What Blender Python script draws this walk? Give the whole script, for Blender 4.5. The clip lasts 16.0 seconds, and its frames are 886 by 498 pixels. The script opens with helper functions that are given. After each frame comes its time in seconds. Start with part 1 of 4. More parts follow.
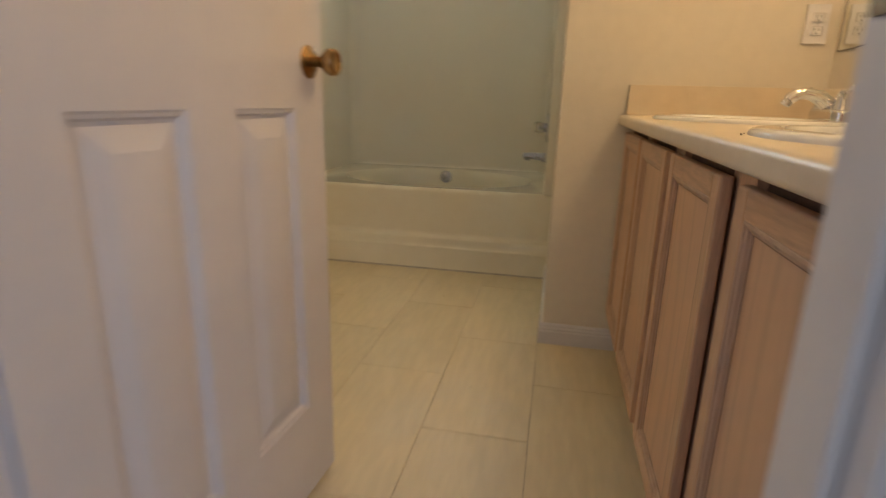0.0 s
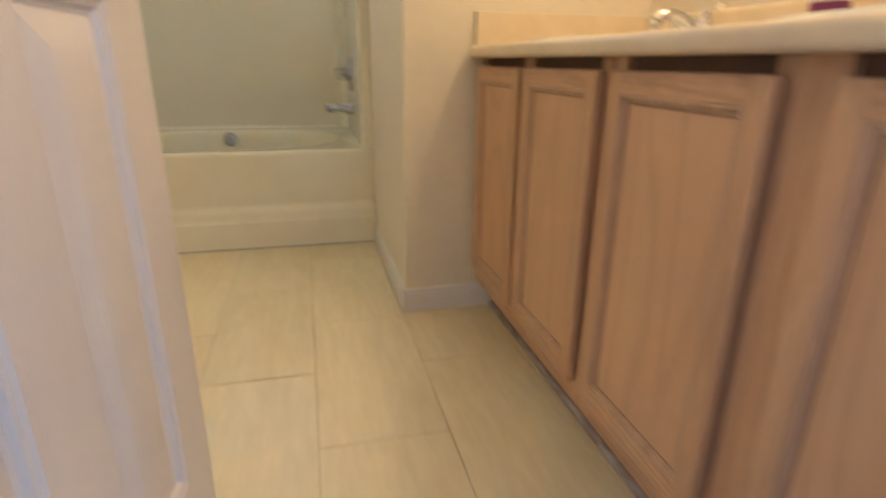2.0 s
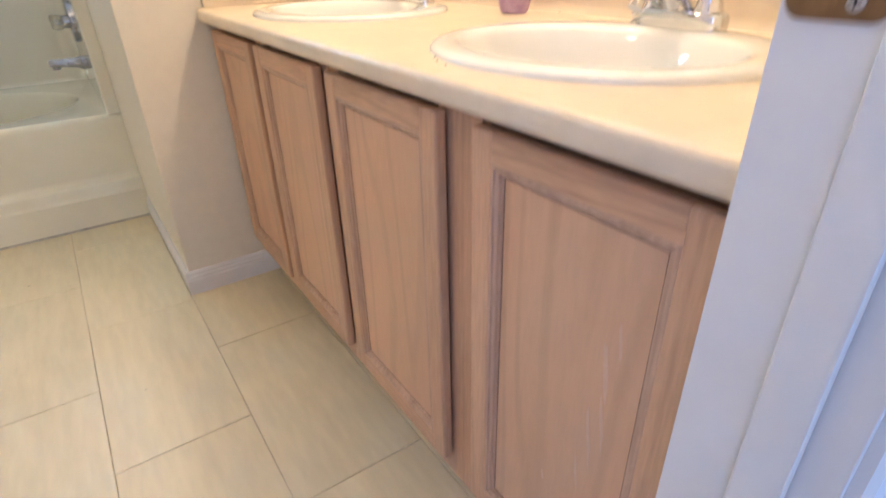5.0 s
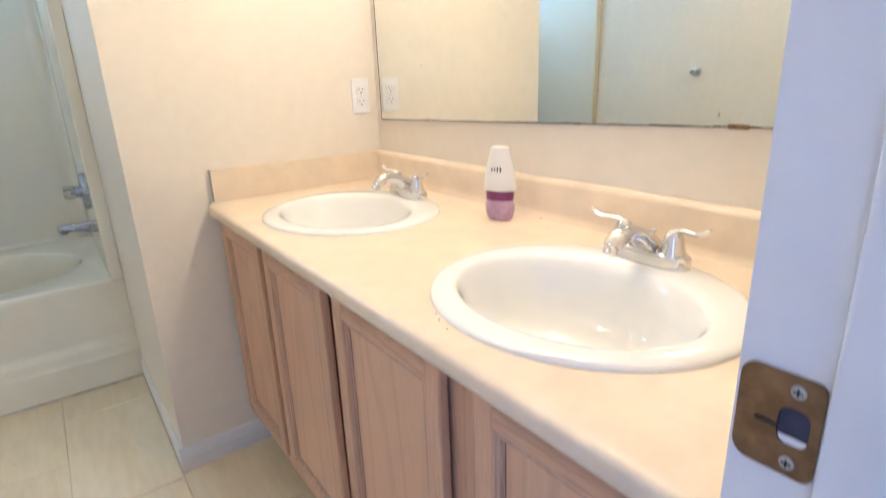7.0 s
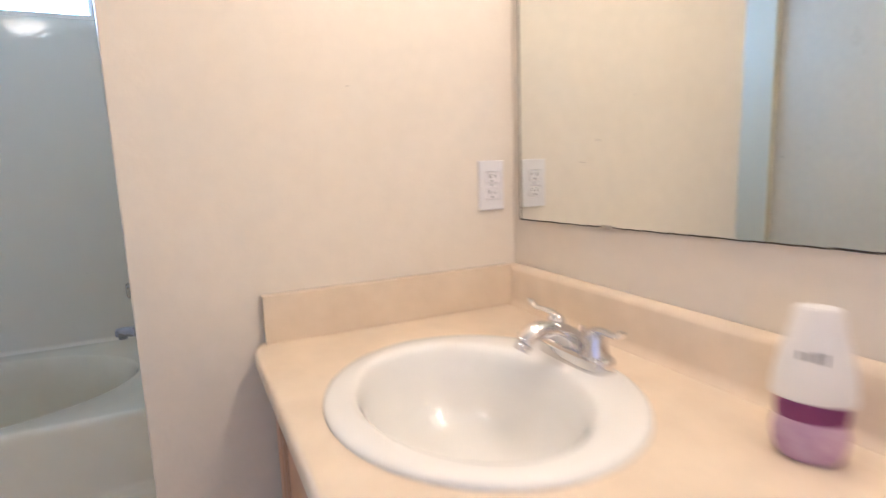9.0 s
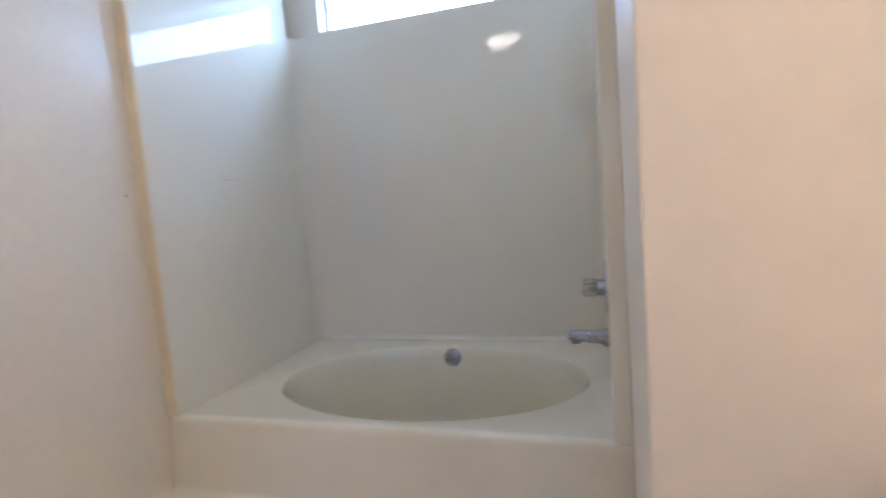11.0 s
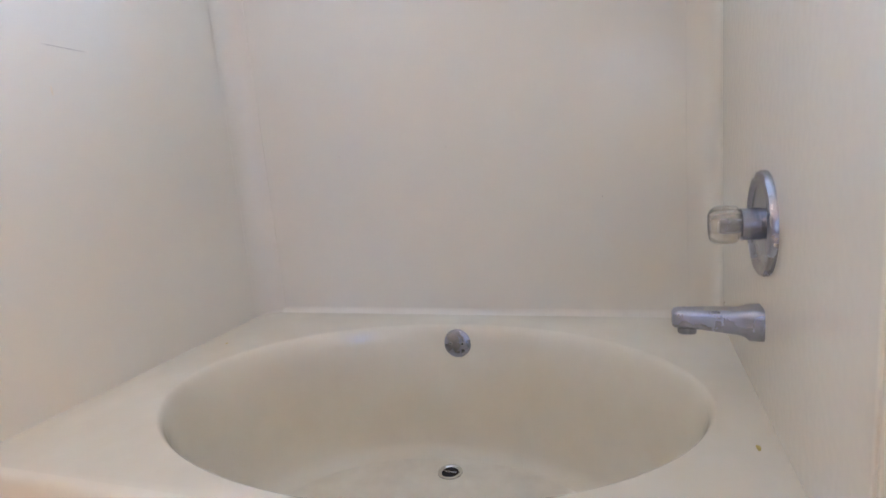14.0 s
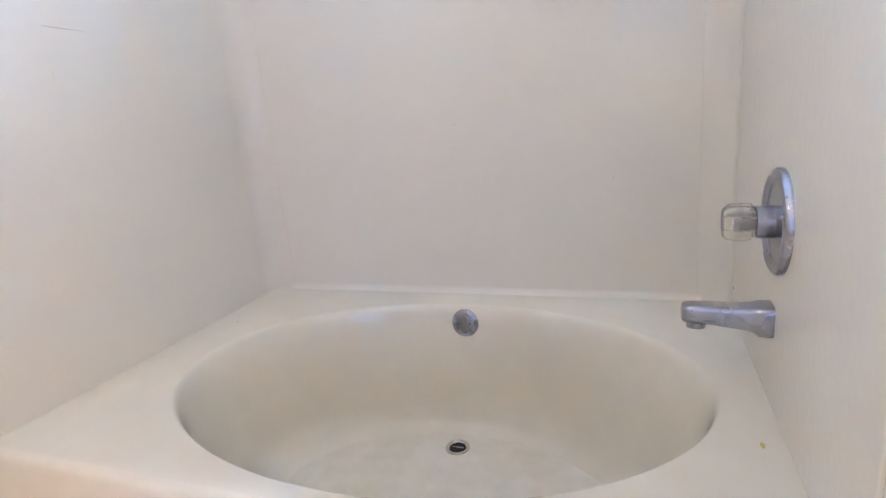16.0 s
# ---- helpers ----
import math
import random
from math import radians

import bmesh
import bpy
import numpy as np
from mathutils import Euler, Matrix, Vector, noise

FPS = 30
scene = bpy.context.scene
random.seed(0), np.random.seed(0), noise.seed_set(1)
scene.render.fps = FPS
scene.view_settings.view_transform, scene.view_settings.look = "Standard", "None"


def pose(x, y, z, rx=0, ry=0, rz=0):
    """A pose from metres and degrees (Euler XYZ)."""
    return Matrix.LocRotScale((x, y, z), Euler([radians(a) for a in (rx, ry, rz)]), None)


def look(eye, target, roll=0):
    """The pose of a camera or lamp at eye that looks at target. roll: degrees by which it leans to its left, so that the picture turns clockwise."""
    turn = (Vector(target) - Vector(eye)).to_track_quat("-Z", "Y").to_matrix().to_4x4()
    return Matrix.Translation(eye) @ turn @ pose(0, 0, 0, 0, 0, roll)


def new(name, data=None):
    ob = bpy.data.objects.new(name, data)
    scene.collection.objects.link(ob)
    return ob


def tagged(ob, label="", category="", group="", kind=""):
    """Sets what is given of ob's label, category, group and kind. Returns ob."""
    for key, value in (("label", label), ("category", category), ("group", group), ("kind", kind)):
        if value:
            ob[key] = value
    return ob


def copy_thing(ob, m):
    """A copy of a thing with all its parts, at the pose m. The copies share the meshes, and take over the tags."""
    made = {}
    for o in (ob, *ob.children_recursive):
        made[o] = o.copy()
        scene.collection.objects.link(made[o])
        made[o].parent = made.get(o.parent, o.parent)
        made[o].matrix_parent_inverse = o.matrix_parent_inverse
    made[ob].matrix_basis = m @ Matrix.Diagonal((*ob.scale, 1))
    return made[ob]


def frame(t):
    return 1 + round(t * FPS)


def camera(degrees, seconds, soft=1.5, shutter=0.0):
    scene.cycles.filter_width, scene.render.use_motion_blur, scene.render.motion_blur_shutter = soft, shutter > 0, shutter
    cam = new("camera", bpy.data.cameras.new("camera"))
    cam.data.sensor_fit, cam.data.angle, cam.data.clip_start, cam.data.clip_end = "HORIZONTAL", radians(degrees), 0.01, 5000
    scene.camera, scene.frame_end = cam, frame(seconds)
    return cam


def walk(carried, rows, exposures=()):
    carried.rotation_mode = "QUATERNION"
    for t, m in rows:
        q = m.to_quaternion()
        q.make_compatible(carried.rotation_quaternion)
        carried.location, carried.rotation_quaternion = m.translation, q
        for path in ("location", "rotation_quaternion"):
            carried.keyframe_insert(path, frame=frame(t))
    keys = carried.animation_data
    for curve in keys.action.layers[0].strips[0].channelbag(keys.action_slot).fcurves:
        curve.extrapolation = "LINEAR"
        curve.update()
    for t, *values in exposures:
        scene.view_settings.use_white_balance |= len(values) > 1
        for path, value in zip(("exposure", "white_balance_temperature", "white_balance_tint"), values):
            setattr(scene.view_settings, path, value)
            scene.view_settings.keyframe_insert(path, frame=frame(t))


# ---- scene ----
cam = camera(78.5, 16.0, soft=1.35, shutter=0.8)
PATH = [
    (0, (0.019, -2.049, 0.939), (-0.358, -0.159, 0.403), 1.6),
    (0.5, (-0.074, -1.808, 0.950), (-0.187, 0.106, 0.379), 1.3),
    (1, (-0.154, -1.661, 0.945), (-0.134, 0.252, 0.365), 0.7),
    (1.5, (-0.226, -1.658, 0.916), (-0.106, 0.244, 0.310), 0.7),
    (2, (-0.282, -1.755, 0.851), (0.175, 0.08, 0.2), 0.7),
    (2.5, (-0.291, -1.83, 0.799), (0.376, -0.095, 0.062), 0.3),
    (3, (-0.274, -1.842, 0.739), (0.495, -0.181, -0.067), 0.7),
    (3.2, (-0.279, -1.849, 0.729), (0.51, -0.216, -0.114), 0.7),
    (5.3, (-0.132, -1.8, 1.071), (0.864, -0.358, 0.107), -1.6),
    (5.5, (-0.134, -1.798, 1.086), (0.879, -0.35, 0.15), -1.8),
    (6, (-0.146, -1.793, 1.116), (0.899, -0.319, 0.26), -2.1),
    (6.5, (-0.147, -1.786, 1.193), (0.928, -0.271, 0.452), -2.3),
    (7, (-0.146, -1.787, 1.249), (0.964, -0.236, 0.646), -2.2),
    (7.5, (-0.126, -1.759, 1.273), (1.004, -0.184, 0.783), -2.3),
    (8, (-0.034, -1.634, 1.307), (1.088, -0.035, 0.88), -2.0),
    (8.5, (0.05, -1.435, 1.279), (1.014, 0.278, 0.912), -2.4),
    (9, (0.127, -1.132, 1.256), (0.974, 0.652, 0.940), -2.0),
    (9.5, (0.125, -0.918, 1.277), (0.912, 0.892, 0.966), -3.0),
    (10, (0.022, -0.714, 1.307), (0.436, 1.22, 1.012), -3.8),
    (10.2, (0.009, -0.625, 1.275), (0.095, 1.357, 1.026), -3.9),
    (12.3, (-0.051, -0.442, 1.038), (-0.869, 1.373, 0.844), -4.6),
    (12.5, (-0.079, -0.366, 1.022), (-0.895, 1.449, 0.822), -4.5),
    (13, (-0.179, -0.09, 1.016), (-0.929, 1.749, 0.777), -4.5),
    (13.5, (-0.224, 0.221, 0.994), (-0.909, 2.076, 0.69), -5.3),
    (14, (-0.242, 0.338, 0.951), (-0.901, 2.193, 0.6), -5.2),
    (14.5, (-0.257, 0.36, 0.935), (-0.918, 2.201, 0.516), -5.2),
    (15, (-0.261, 0.358, 0.933), (-0.925, 2.182, 0.451), -5.3),
    (15.5, (-0.258, 0.362, 0.976), (-0.924, 2.178, 0.469), -5.4),
    (16, (-0.248, 0.356, 1.016), (-0.931, 2.168, 0.515), -5.3),
]
EXPOSURES = [(0, -0.53, 7700, 12), (1.5, 0.0, 7550, 10), (3.2, 0.30, 6300, 10), (5.3, 0.65, 5600, 13), (7.0, 0.55, 5000, 10), (8.0, 0.34, 4950, 13), (9.0, 0.18, 4950, 18), (10.2, 0.08, 5000, 20), (12.3, 0.36, 5300, 24), (13.5, 0.61, 5350, 27), (15, 0.83, 5300, 28), (16, 0.98, 5200, 27)]
walk(cam, [(t, look(eye, target, roll)) for t, eye, target, roll in PATH], EXPOSURES)

# walls of the hall and bath: x across, y towards the tub, floor at z 0

# ---- light ----
world = bpy.data.worlds.new("sky")
scene.world = world
world.use_nodes = True
wn = world.node_tree.nodes
sky = wn.new("ShaderNodeTexSky")
sky.sky_type, sky.sun_disc = "NISHITA", False
sky.sun_elevation, sky.sun_rotation = radians(48), radians(200)
wn["Background"].inputs[1].default_value = 0.12
world.node_tree.links.new(sky.outputs[0], wn["Background"].inputs[0])


def area_lamp(name, m, sx, sy, watts, colour):
    data = bpy.data.lights.new(name, "AREA")
    data.shape, data.size, data.size_y, data.energy, data.color = "RECTANGLE", sx, sy, watts, colour
    ob = new(name, data)
    ob.matrix_world = m
    return ob


BULB_STRENGTH = 84.0
DOME_STRENGTH = 23.0
area_lamp("bath_window_daylight", look((-0.7485, 2.034, 2.087), (-0.7485, 0.6, 1.95)), 1.12, 0.18, 7.8, (0.63, 0.83, 1.0))
area_lamp("hall_window_daylight", look((0.98, -4.56, 1.35), (0.2, 0, 1.1)), 1.1, 1.6, 24, (0.28, 0.54, 1.0))
# corner and side lamps are added bluish fill, not known windows
area_lamp("hall_corner_fill", look((1.86, -3.6, 1.5), (-0.3, -1.5, 1.0)), 1.3, 1.3, 13, (0.44, 0.53, 1.0))
area_lamp("hall_side_fill", look((-1.97, -3.3, 1.5), (0, -2.6, 1.1)), 1.3, 1.2, 8, (0.48, 0.56, 1.0))


# ---- materials ----
def material(name, colour, rough=0.5, metal=0.0, var=0.0, scale=8.0, stretch=(1, 1, 1), bump=0.0, bump_scale=60.0, second=None,
             spec=0.5, coat=0.0, fine=0.0, fine_scale=90.0, trans=0.0, ior=1.45, rand=0.0, rough_var=0.0, bump_stretch=None, bump_dist=0.002, distort=0.0, grain=0.0, grain_map=(1, 1, 1), growth=60.0, bump_detail=3):
    m = bpy.data.materials.new(name)
    m.use_nodes = True
    n, l = m.node_tree.nodes, m.node_tree.links
    b = n["Principled BSDF"]
    b.inputs["Roughness"].default_value, b.inputs["Metallic"].default_value = rough, metal
    b.inputs["Base Color"].default_value = (*colour, 1)
    b.inputs["Specular IOR Level"].default_value = spec
    b.inputs["Coat Weight"].default_value, b.inputs["Coat Roughness"].default_value = coat, 0.08
    b.inputs["Transmission Weight"].default_value, b.inputs["IOR"].default_value = trans, ior
    co = n.new("ShaderNodeTexCoord")

    def mapped(s):
        mp = n.new("ShaderNodeMapping")
        mp.inputs["Scale"].default_value = s
        l.new(co.outputs["Object"], mp.inputs["Vector"])
        return mp.outputs[0]

    if var or second or fine or rand:
        c2 = second or tuple(max(0, c * (1 - var)) for c in colour)
        tex = n.new("ShaderNodeTexNoise")
        tex.inputs["Scale"].default_value, tex.inputs["Detail"].default_value, tex.inputs["Roughness"].default_value = scale, 5, 0.6
        tex.inputs["Distortion"].default_value = distort
        vec = mapped(stretch)
        if rand:
            info, add = n.new("ShaderNodeObjectInfo"), n.new("ShaderNodeVectorMath")
            add.operation = "MULTIPLY_ADD"
            l.new(info.outputs["Random"], add.inputs[0])
            add.inputs[1].default_value = (37, 53, 29)
            l.new(vec, add.inputs[2])
            vec = add.outputs[0]
        l.new(vec, tex.inputs["Vector"])
        ramp = n.new("ShaderNodeValToRGB")
        ramp.color_ramp.elements[0].position, ramp.color_ramp.elements[1].position = 0.32, 0.68
        ramp.color_ramp.elements[0].color, ramp.color_ramp.elements[1].color = (*c2, 1), (*colour, 1)
        l.new(tex.outputs[0], ramp.inputs[0])
        out = ramp.outputs[0]
        if fine:
            t2 = n.new("ShaderNodeTexNoise")
            t2.inputs["Scale"].default_value, t2.inputs["Detail"].default_value = fine_scale, 4
            l.new(vec, t2.inputs["Vector"])
            r2 = n.new("ShaderNodeMapRange")
            r2.inputs[1].default_value, r2.inputs[2].default_value = 0.35, 0.65
            r2.inputs[3].default_value, r2.inputs[4].default_value = 1 - fine, 1.0
            l.new(t2.outputs[0], r2.inputs[0])
            mix = n.new("ShaderNodeMix")
            mix.data_type, mix.blend_type = "RGBA", "MULTIPLY"
            mix.inputs[0].default_value = 1
            l.new(out, mix.inputs[6])
            l.new(r2.outputs[0], mix.inputs[7])
            out = mix.outputs[2]
        if grain:
            wv, ml, sn, r5 = n.new("ShaderNodeTexNoise"), n.new("ShaderNodeMath"), n.new("ShaderNodeMath"), n.new("ShaderNodeMapRange")
            wv.inputs["Scale"].default_value, wv.inputs["Detail"].default_value, wv.inputs["Roughness"].default_value = 1.0, 2.0, 0.35
            ml.operation, sn.operation, ml.inputs[1].default_value = "MULTIPLY", "SINE", growth
            if rand:
                ad = n.new("ShaderNodeVectorMath")
                ad.operation = "MULTIPLY_ADD"
                l.new(info.outputs["Random"], ad.inputs[0])
                ad.inputs[1].default_value = (19, 31, 17)
                l.new(mapped(grain_map), ad.inputs[2])
                l.new(ad.outputs[0], wv.inputs["Vector"])
            else:
                l.new(mapped(grain_map), wv.inputs["Vector"])
            l.new(wv.outputs[0], ml.inputs[0])
            l.new(ml.outputs[0], sn.inputs[0])
            r5.inputs[1].default_value, r5.inputs[2].default_value = 0.25, 1.0
            r5.inputs[3].default_value, r5.inputs[4].default_value = 1.0, 1 - grain
            l.new(sn.outputs[0], r5.inputs[0])
            mix = n.new("ShaderNodeMix")
            mix.data_type, mix.blend_type = "RGBA", "MULTIPLY"
            mix.inputs[0].default_value = 1
            l.new(out, mix.inputs[6])
            l.new(r5.outputs[0], mix.inputs[7])
            out = mix.outputs[2]
        if rand:
            r3 = n.new("ShaderNodeMapRange")
            r3.inputs[3].default_value, r3.inputs[4].default_value = 1 - rand, 1.0
            l.new(info.outputs["Random"], r3.inputs[0])
            mix = n.new("ShaderNodeMix")
            mix.data_type, mix.blend_type = "RGBA", "MULTIPLY"
            mix.inputs[0].default_value = 1
            l.new(out, mix.inputs[6])
            l.new(r3.outputs[0], mix.inputs[7])
            out = mix.outputs[2]
        l.new(out, b.inputs["Base Color"])
        if rough_var:
            r4 = n.new("ShaderNodeMapRange")
            r4.inputs[3].default_value, r4.inputs[4].default_value = rough - rough_var, rough + rough_var
            l.new(tex.outputs[0], r4.inputs[0])
            l.new(r4.outputs[0], b.inputs["Roughness"])
    if bump:
        t3, bp = n.new("ShaderNodeTexNoise"), n.new("ShaderNodeBump")
        t3.inputs["Scale"].default_value, t3.inputs["Detail"].default_value = bump_scale, bump_detail
        l.new(mapped(bump_stretch or (1, 1, 1)), t3.inputs["Vector"])
        bp.inputs["Strength"].default_value, bp.inputs["Distance"].default_value = bump, bump_dist
        l.new(t3.outputs[0], bp.inputs["Height"])
        l.new(bp.outputs[0], b.inputs["Normal"])
    return m


def glow(name, colour, strength):
    m = bpy.data.materials.new(name)
    m.use_nodes = True
    b = m.node_tree.nodes["Principled BSDF"]
    b.inputs["Base Color"].default_value = (*colour, 1)
    b.inputs["Emission Color"].default_value = (*colour, 1)
    b.inputs["Emission Strength"].default_value = strength
    return m


WALL = material("cream_wall_paint", (0.80, 0.73, 0.62), 0.30, var=0.05, scale=1.6, bump=0.25, bump_scale=90, fine=0.03, fine_scale=25, rough_var=0.06)
CEIL = material("ceiling_paint", (0.82, 0.79, 0.72), 0.8, var=0.04, scale=2, bump=0.5, bump_scale=70)
TRIM = material("white_trim_paint", (0.78, 0.76, 0.76), 0.34, var=0.05, scale=5, bump=0.08, bump_scale=40, fine=0.04, fine_scale=14)
DOORP = material("white_door_paint", (0.77, 0.73, 0.71), 0.36, var=0.04, scale=3, bump=0.35, bump_scale=22, bump_stretch=(14, 14, 0.8), fine=0.03, fine_scale=8)
TILE = material("cream_streaked_tile", (0.78, 0.675, 0.475), 0.40, second=(0.735, 0.625, 0.42), scale=3.0, stretch=(5.0, 0.9, 1), fine=0.07,
                fine_scale=9, rand=0.06, bump=0.08, bump_scale=30, rough_var=0.08)
GROUT = material("brown_grout", (0.62, 0.52, 0.38), 0.9, second=(0.20, 0.14, 0.09), scale=3.5, bump=0.3, bump_scale=120)
OAK_A, OAK_B = (0.665, 0.415, 0.262), (0.605, 0.362, 0.222)
OAK = material("pickled_oak_upright", OAK_A, 0.38, growth=90.0, grain=0.10, grain_map=(9, 9, 0.35), second=OAK_B, scale=2.0, stretch=(7, 7, 0.7), distort=0.8, fine=0.13, fine_scale=30,
               rand=0.05, bump=0.07, bump_scale=24, bump_stretch=(14, 14, 0.6), rough_var=0.06)
OAK_H = material("pickled_oak_level", OAK_A, 0.38, growth=90.0, grain=0.14, grain_map=(9, 0.9, 9), second=OAK_B, scale=2.0, stretch=(7, 0.7, 7), distort=0.8, fine=0.15, fine_scale=30,
                 rand=0.05, bump=0.08, bump_scale=24, bump_stretch=(14, 0.6, 14), rough_var=0.06)
OAK_PANEL = material("pickled_oak_panel", OAK_A, 0.36, growth=75.0, grain=0.10, grain_map=(4.5, 4.5, 0.6), second=(0.625, 0.38, 0.238), scale=1.4, stretch=(4, 4, 0.6), distort=1.4, fine=0.05, fine_scale=40,
                     rand=0.04, bump=0.03, bump_scale=24, bump_stretch=(12, 12, 0.6), rough_var=0.06)
OAK_DARK = material("oak_moulding_stained", (0.60, 0.395, 0.275), 0.42, second=(0.49, 0.315, 0.215), scale=2.6, stretch=(9, 9, 0.9), fine=0.2, fine_scale=13, bump=0.15, bump_scale=20)
SHOE = material("scuffed_grey_vinyl", (0.56, 0.49, 0.46), 0.32, second=(0.26, 0.20, 0.17), scale=14, stretch=(4, 1, 4))
# dark brown for cabinet inside and joints, with the shade of the gaps painted in
OAK_IN = material("cabinet_inside_shade", (0.20, 0.12, 0.08), 0.7, var=0.2, scale=6)
LAMINATE = material("beige_laminate", (0.775, 0.655, 0.497), 0.33, second=(0.735, 0.61, 0.45), scale=18, fine=0.07, fine_scale=12, bump=0.03, bump_scale=200, rough_var=0.05)
PORCELAIN = material("white_porcelain", (0.83, 0.82, 0.78), 0.07, var=0.02, scale=4, coat=0.4)
ACRYLIC = material("offwhite_tub_acrylic", (0.81, 0.775, 0.655), 0.14, second=(0.765, 0.71, 0.565), scale=2.2, bump=0.10, bump_scale=45, fine=0.02, fine_scale=12, rough_var=0.04)
SURR = material("offwhite_surround_gelcoat", (0.79, 0.755, 0.655), 0.022, second=(0.765, 0.73, 0.625), scale=1.5, spec=0.45, bump=0.10, bump_scale=62, bump_detail=0.0, bump_dist=0.002)
TUBFLOOR = material("scuffed_tub_bottom", (0.86, 0.825, 0.71), 0.26, second=(0.79, 0.735, 0.59), scale=4, bump=0.05, bump_scale=60, fine=0.05, fine_scale=16)
CHROME = material("polished_chrome", (0.74, 0.73, 0.73), 0.045, 1.0, var=0.05, scale=10)
SATIN = material("dull_chrome", (0.44, 0.46, 0.54), 0.27, 1.0, var=0.14, scale=14, fine=0.08, fine_scale=40, rough_var=0.07)
BRASS = material("aged_brass", (0.46, 0.29, 0.13), 0.24, 1.0, second=(0.30, 0.18, 0.09), scale=16, fine=0.15, fine_scale=40, rough_var=0.06)
BRONZE = material("antique_bronze_plate", (0.30, 0.19, 0.09), 0.38, 0.85, second=(0.19, 0.115, 0.055), scale=45, fine=0.2, fine_scale=60, rough_var=0.08)
STEEL = material("steel_screw", (0.55, 0.55, 0.55), 0.3, 1.0, var=0.15, scale=60)
DARK = material("dark_void", (0.015, 0.015, 0.02), 0.8)
HOLE = material("bare_strike_pocket", (0.05, 0.05, 0.08), 0.7, var=0.3, scale=40)
RUST = material("worn_mirror_edge", (0.05, 0.04, 0.03), 0.6, var=0.4, scale=60)
PLASTIC = material("white_outlet_plastic", (0.80, 0.78, 0.78), 0.3, var=0.02, scale=10)
ACRYL_KNOB = material("clear_acrylic", (0.90, 0.88, 0.80), 0.10, trans=0.78, ior=1.49, var=0.10, scale=30, bump=0.25, bump_scale=70)
CAPW = material("white_bottle_plastic", (0.82, 0.80, 0.76), 0.38, var=0.03, scale=20)
PURPLE = material("purple_label", (0.20, 0.035, 0.14), 0.35, var=0.15, scale=30)
MAUVE = material("mauve_label", (0.36, 0.19, 0.33), 0.4, second=(0.56, 0.40, 0.50), scale=26)
INK = material("black_print", (0.03, 0.03, 0.03), 0.5)
CAULK = material("grey_caulk", (0.55, 0.50, 0.42), 0.6, var=0.35, scale=30)
YELLOWED = material("yellowed_paint_edge", (0.80, 0.70, 0.50), 0.45, var=0.12, scale=9, bump=0.2, bump_scale=50)
CARPET = material("beige_carpet", (0.42, 0.35, 0.28), 0.95, var=0.2, scale=40, bump=0.8, bump_scale=300)
YELLOW = material("yellow_stain", (0.62, 0.50, 0.12), 0.4, var=0.2, scale=60)
SPECK = material("brown_speck", (0.06, 0.035, 0.02), 0.7)
SCUFF = material("pale_scuff", (0.69, 0.47, 0.34), 0.42, var=0.12, scale=30)
OUTSIDE = glow("bright_outdoors", (0.50, 0.80, 1.0), 6.0)
DOME = glow("lit_frosted_dome", (1.0, 0.80, 0.53), DOME_STRENGTH)
BULB = glow("warm_bulb_glass", (1.0, 0.76, 0.48), BULB_STRENGTH)
MIRROR = material("mirror_silver", (0.86, 0.88, 0.84), 0.012, 1.0)
GLASS = material("clear_glass", (1, 1, 1), 0.02, trans=1.0, ior=1.45)


# ---- mesh helpers ----
def link(name, bm, mat, parent=None, label="", smooth=38.0):
    bmesh.ops.recalc_face_normals(bm, faces=bm.faces)
    me = bpy.data.meshes.new(name)
    bm.to_mesh(me)
    bm.free()
    if smooth:
        me.polygons.foreach_set("use_smooth", [True] * len(me.polygons))
        me.set_sharp_from_angle(angle=radians(smooth))
    for m in (mat if isinstance(mat, (list, tuple)) else [mat]):
        me.materials.append(m)
    ob = new(name, me)
    if parent:
        ob.parent = parent
    if 30 <= smooth <= 45:
        wn_mod = ob.modifiers.new("even_normals", "WEIGHTED_NORMAL")
        wn_mod.keep_sharp, wn_mod.weight = True, 90
    return tagged(ob, label)


def part(name, bm, mat, parent, label="", smooth=38.0):
    return link(name, bm, mat, parent, label, smooth)


def thing(name, label, category, group="", kind="", at=(0, 0, 0)):
    ob = new(name)
    ob.empty_display_size = 0.05
    ob.location = at
    return tagged(ob, label, category, group, kind)


def box(bm, x0, y0, z0, x1, y1, z1, bevel=0.0, segs=2):
    made = bmesh.ops.create_cube(bm, size=1, matrix=Matrix.LocRotScale(((x0 + x1) / 2, (y0 + y1) / 2, (z0 + z1) / 2), None, (abs(x1 - x0), abs(y1 - y0), abs(z1 - z0))))
    if bevel:
        edges = {e for v in made["verts"] for e in v.link_edges}
        bmesh.ops.bevel(bm, geom=list(edges), offset=bevel, segments=segs, affect="EDGES", profile=0.5)
    return bm


def box_bm(*a, **k):
    return box(bmesh.new(), *a, **k)


def rings(bm, loops, close=True, cap=(False, False)):
    made = [[bm.verts.new(p) for p in lp] for lp in loops]
    for a, b in zip(made, made[1:]):
        n = len(a)
        for i in range(n if close else n - 1):
            bm.faces.new((a[i], a[(i + 1) % n], b[(i + 1) % n], b[i]))
    if cap[0]:
        bm.faces.new(made[0][::-1])
    if cap[1]:
        bm.faces.new(made[-1])
    return made


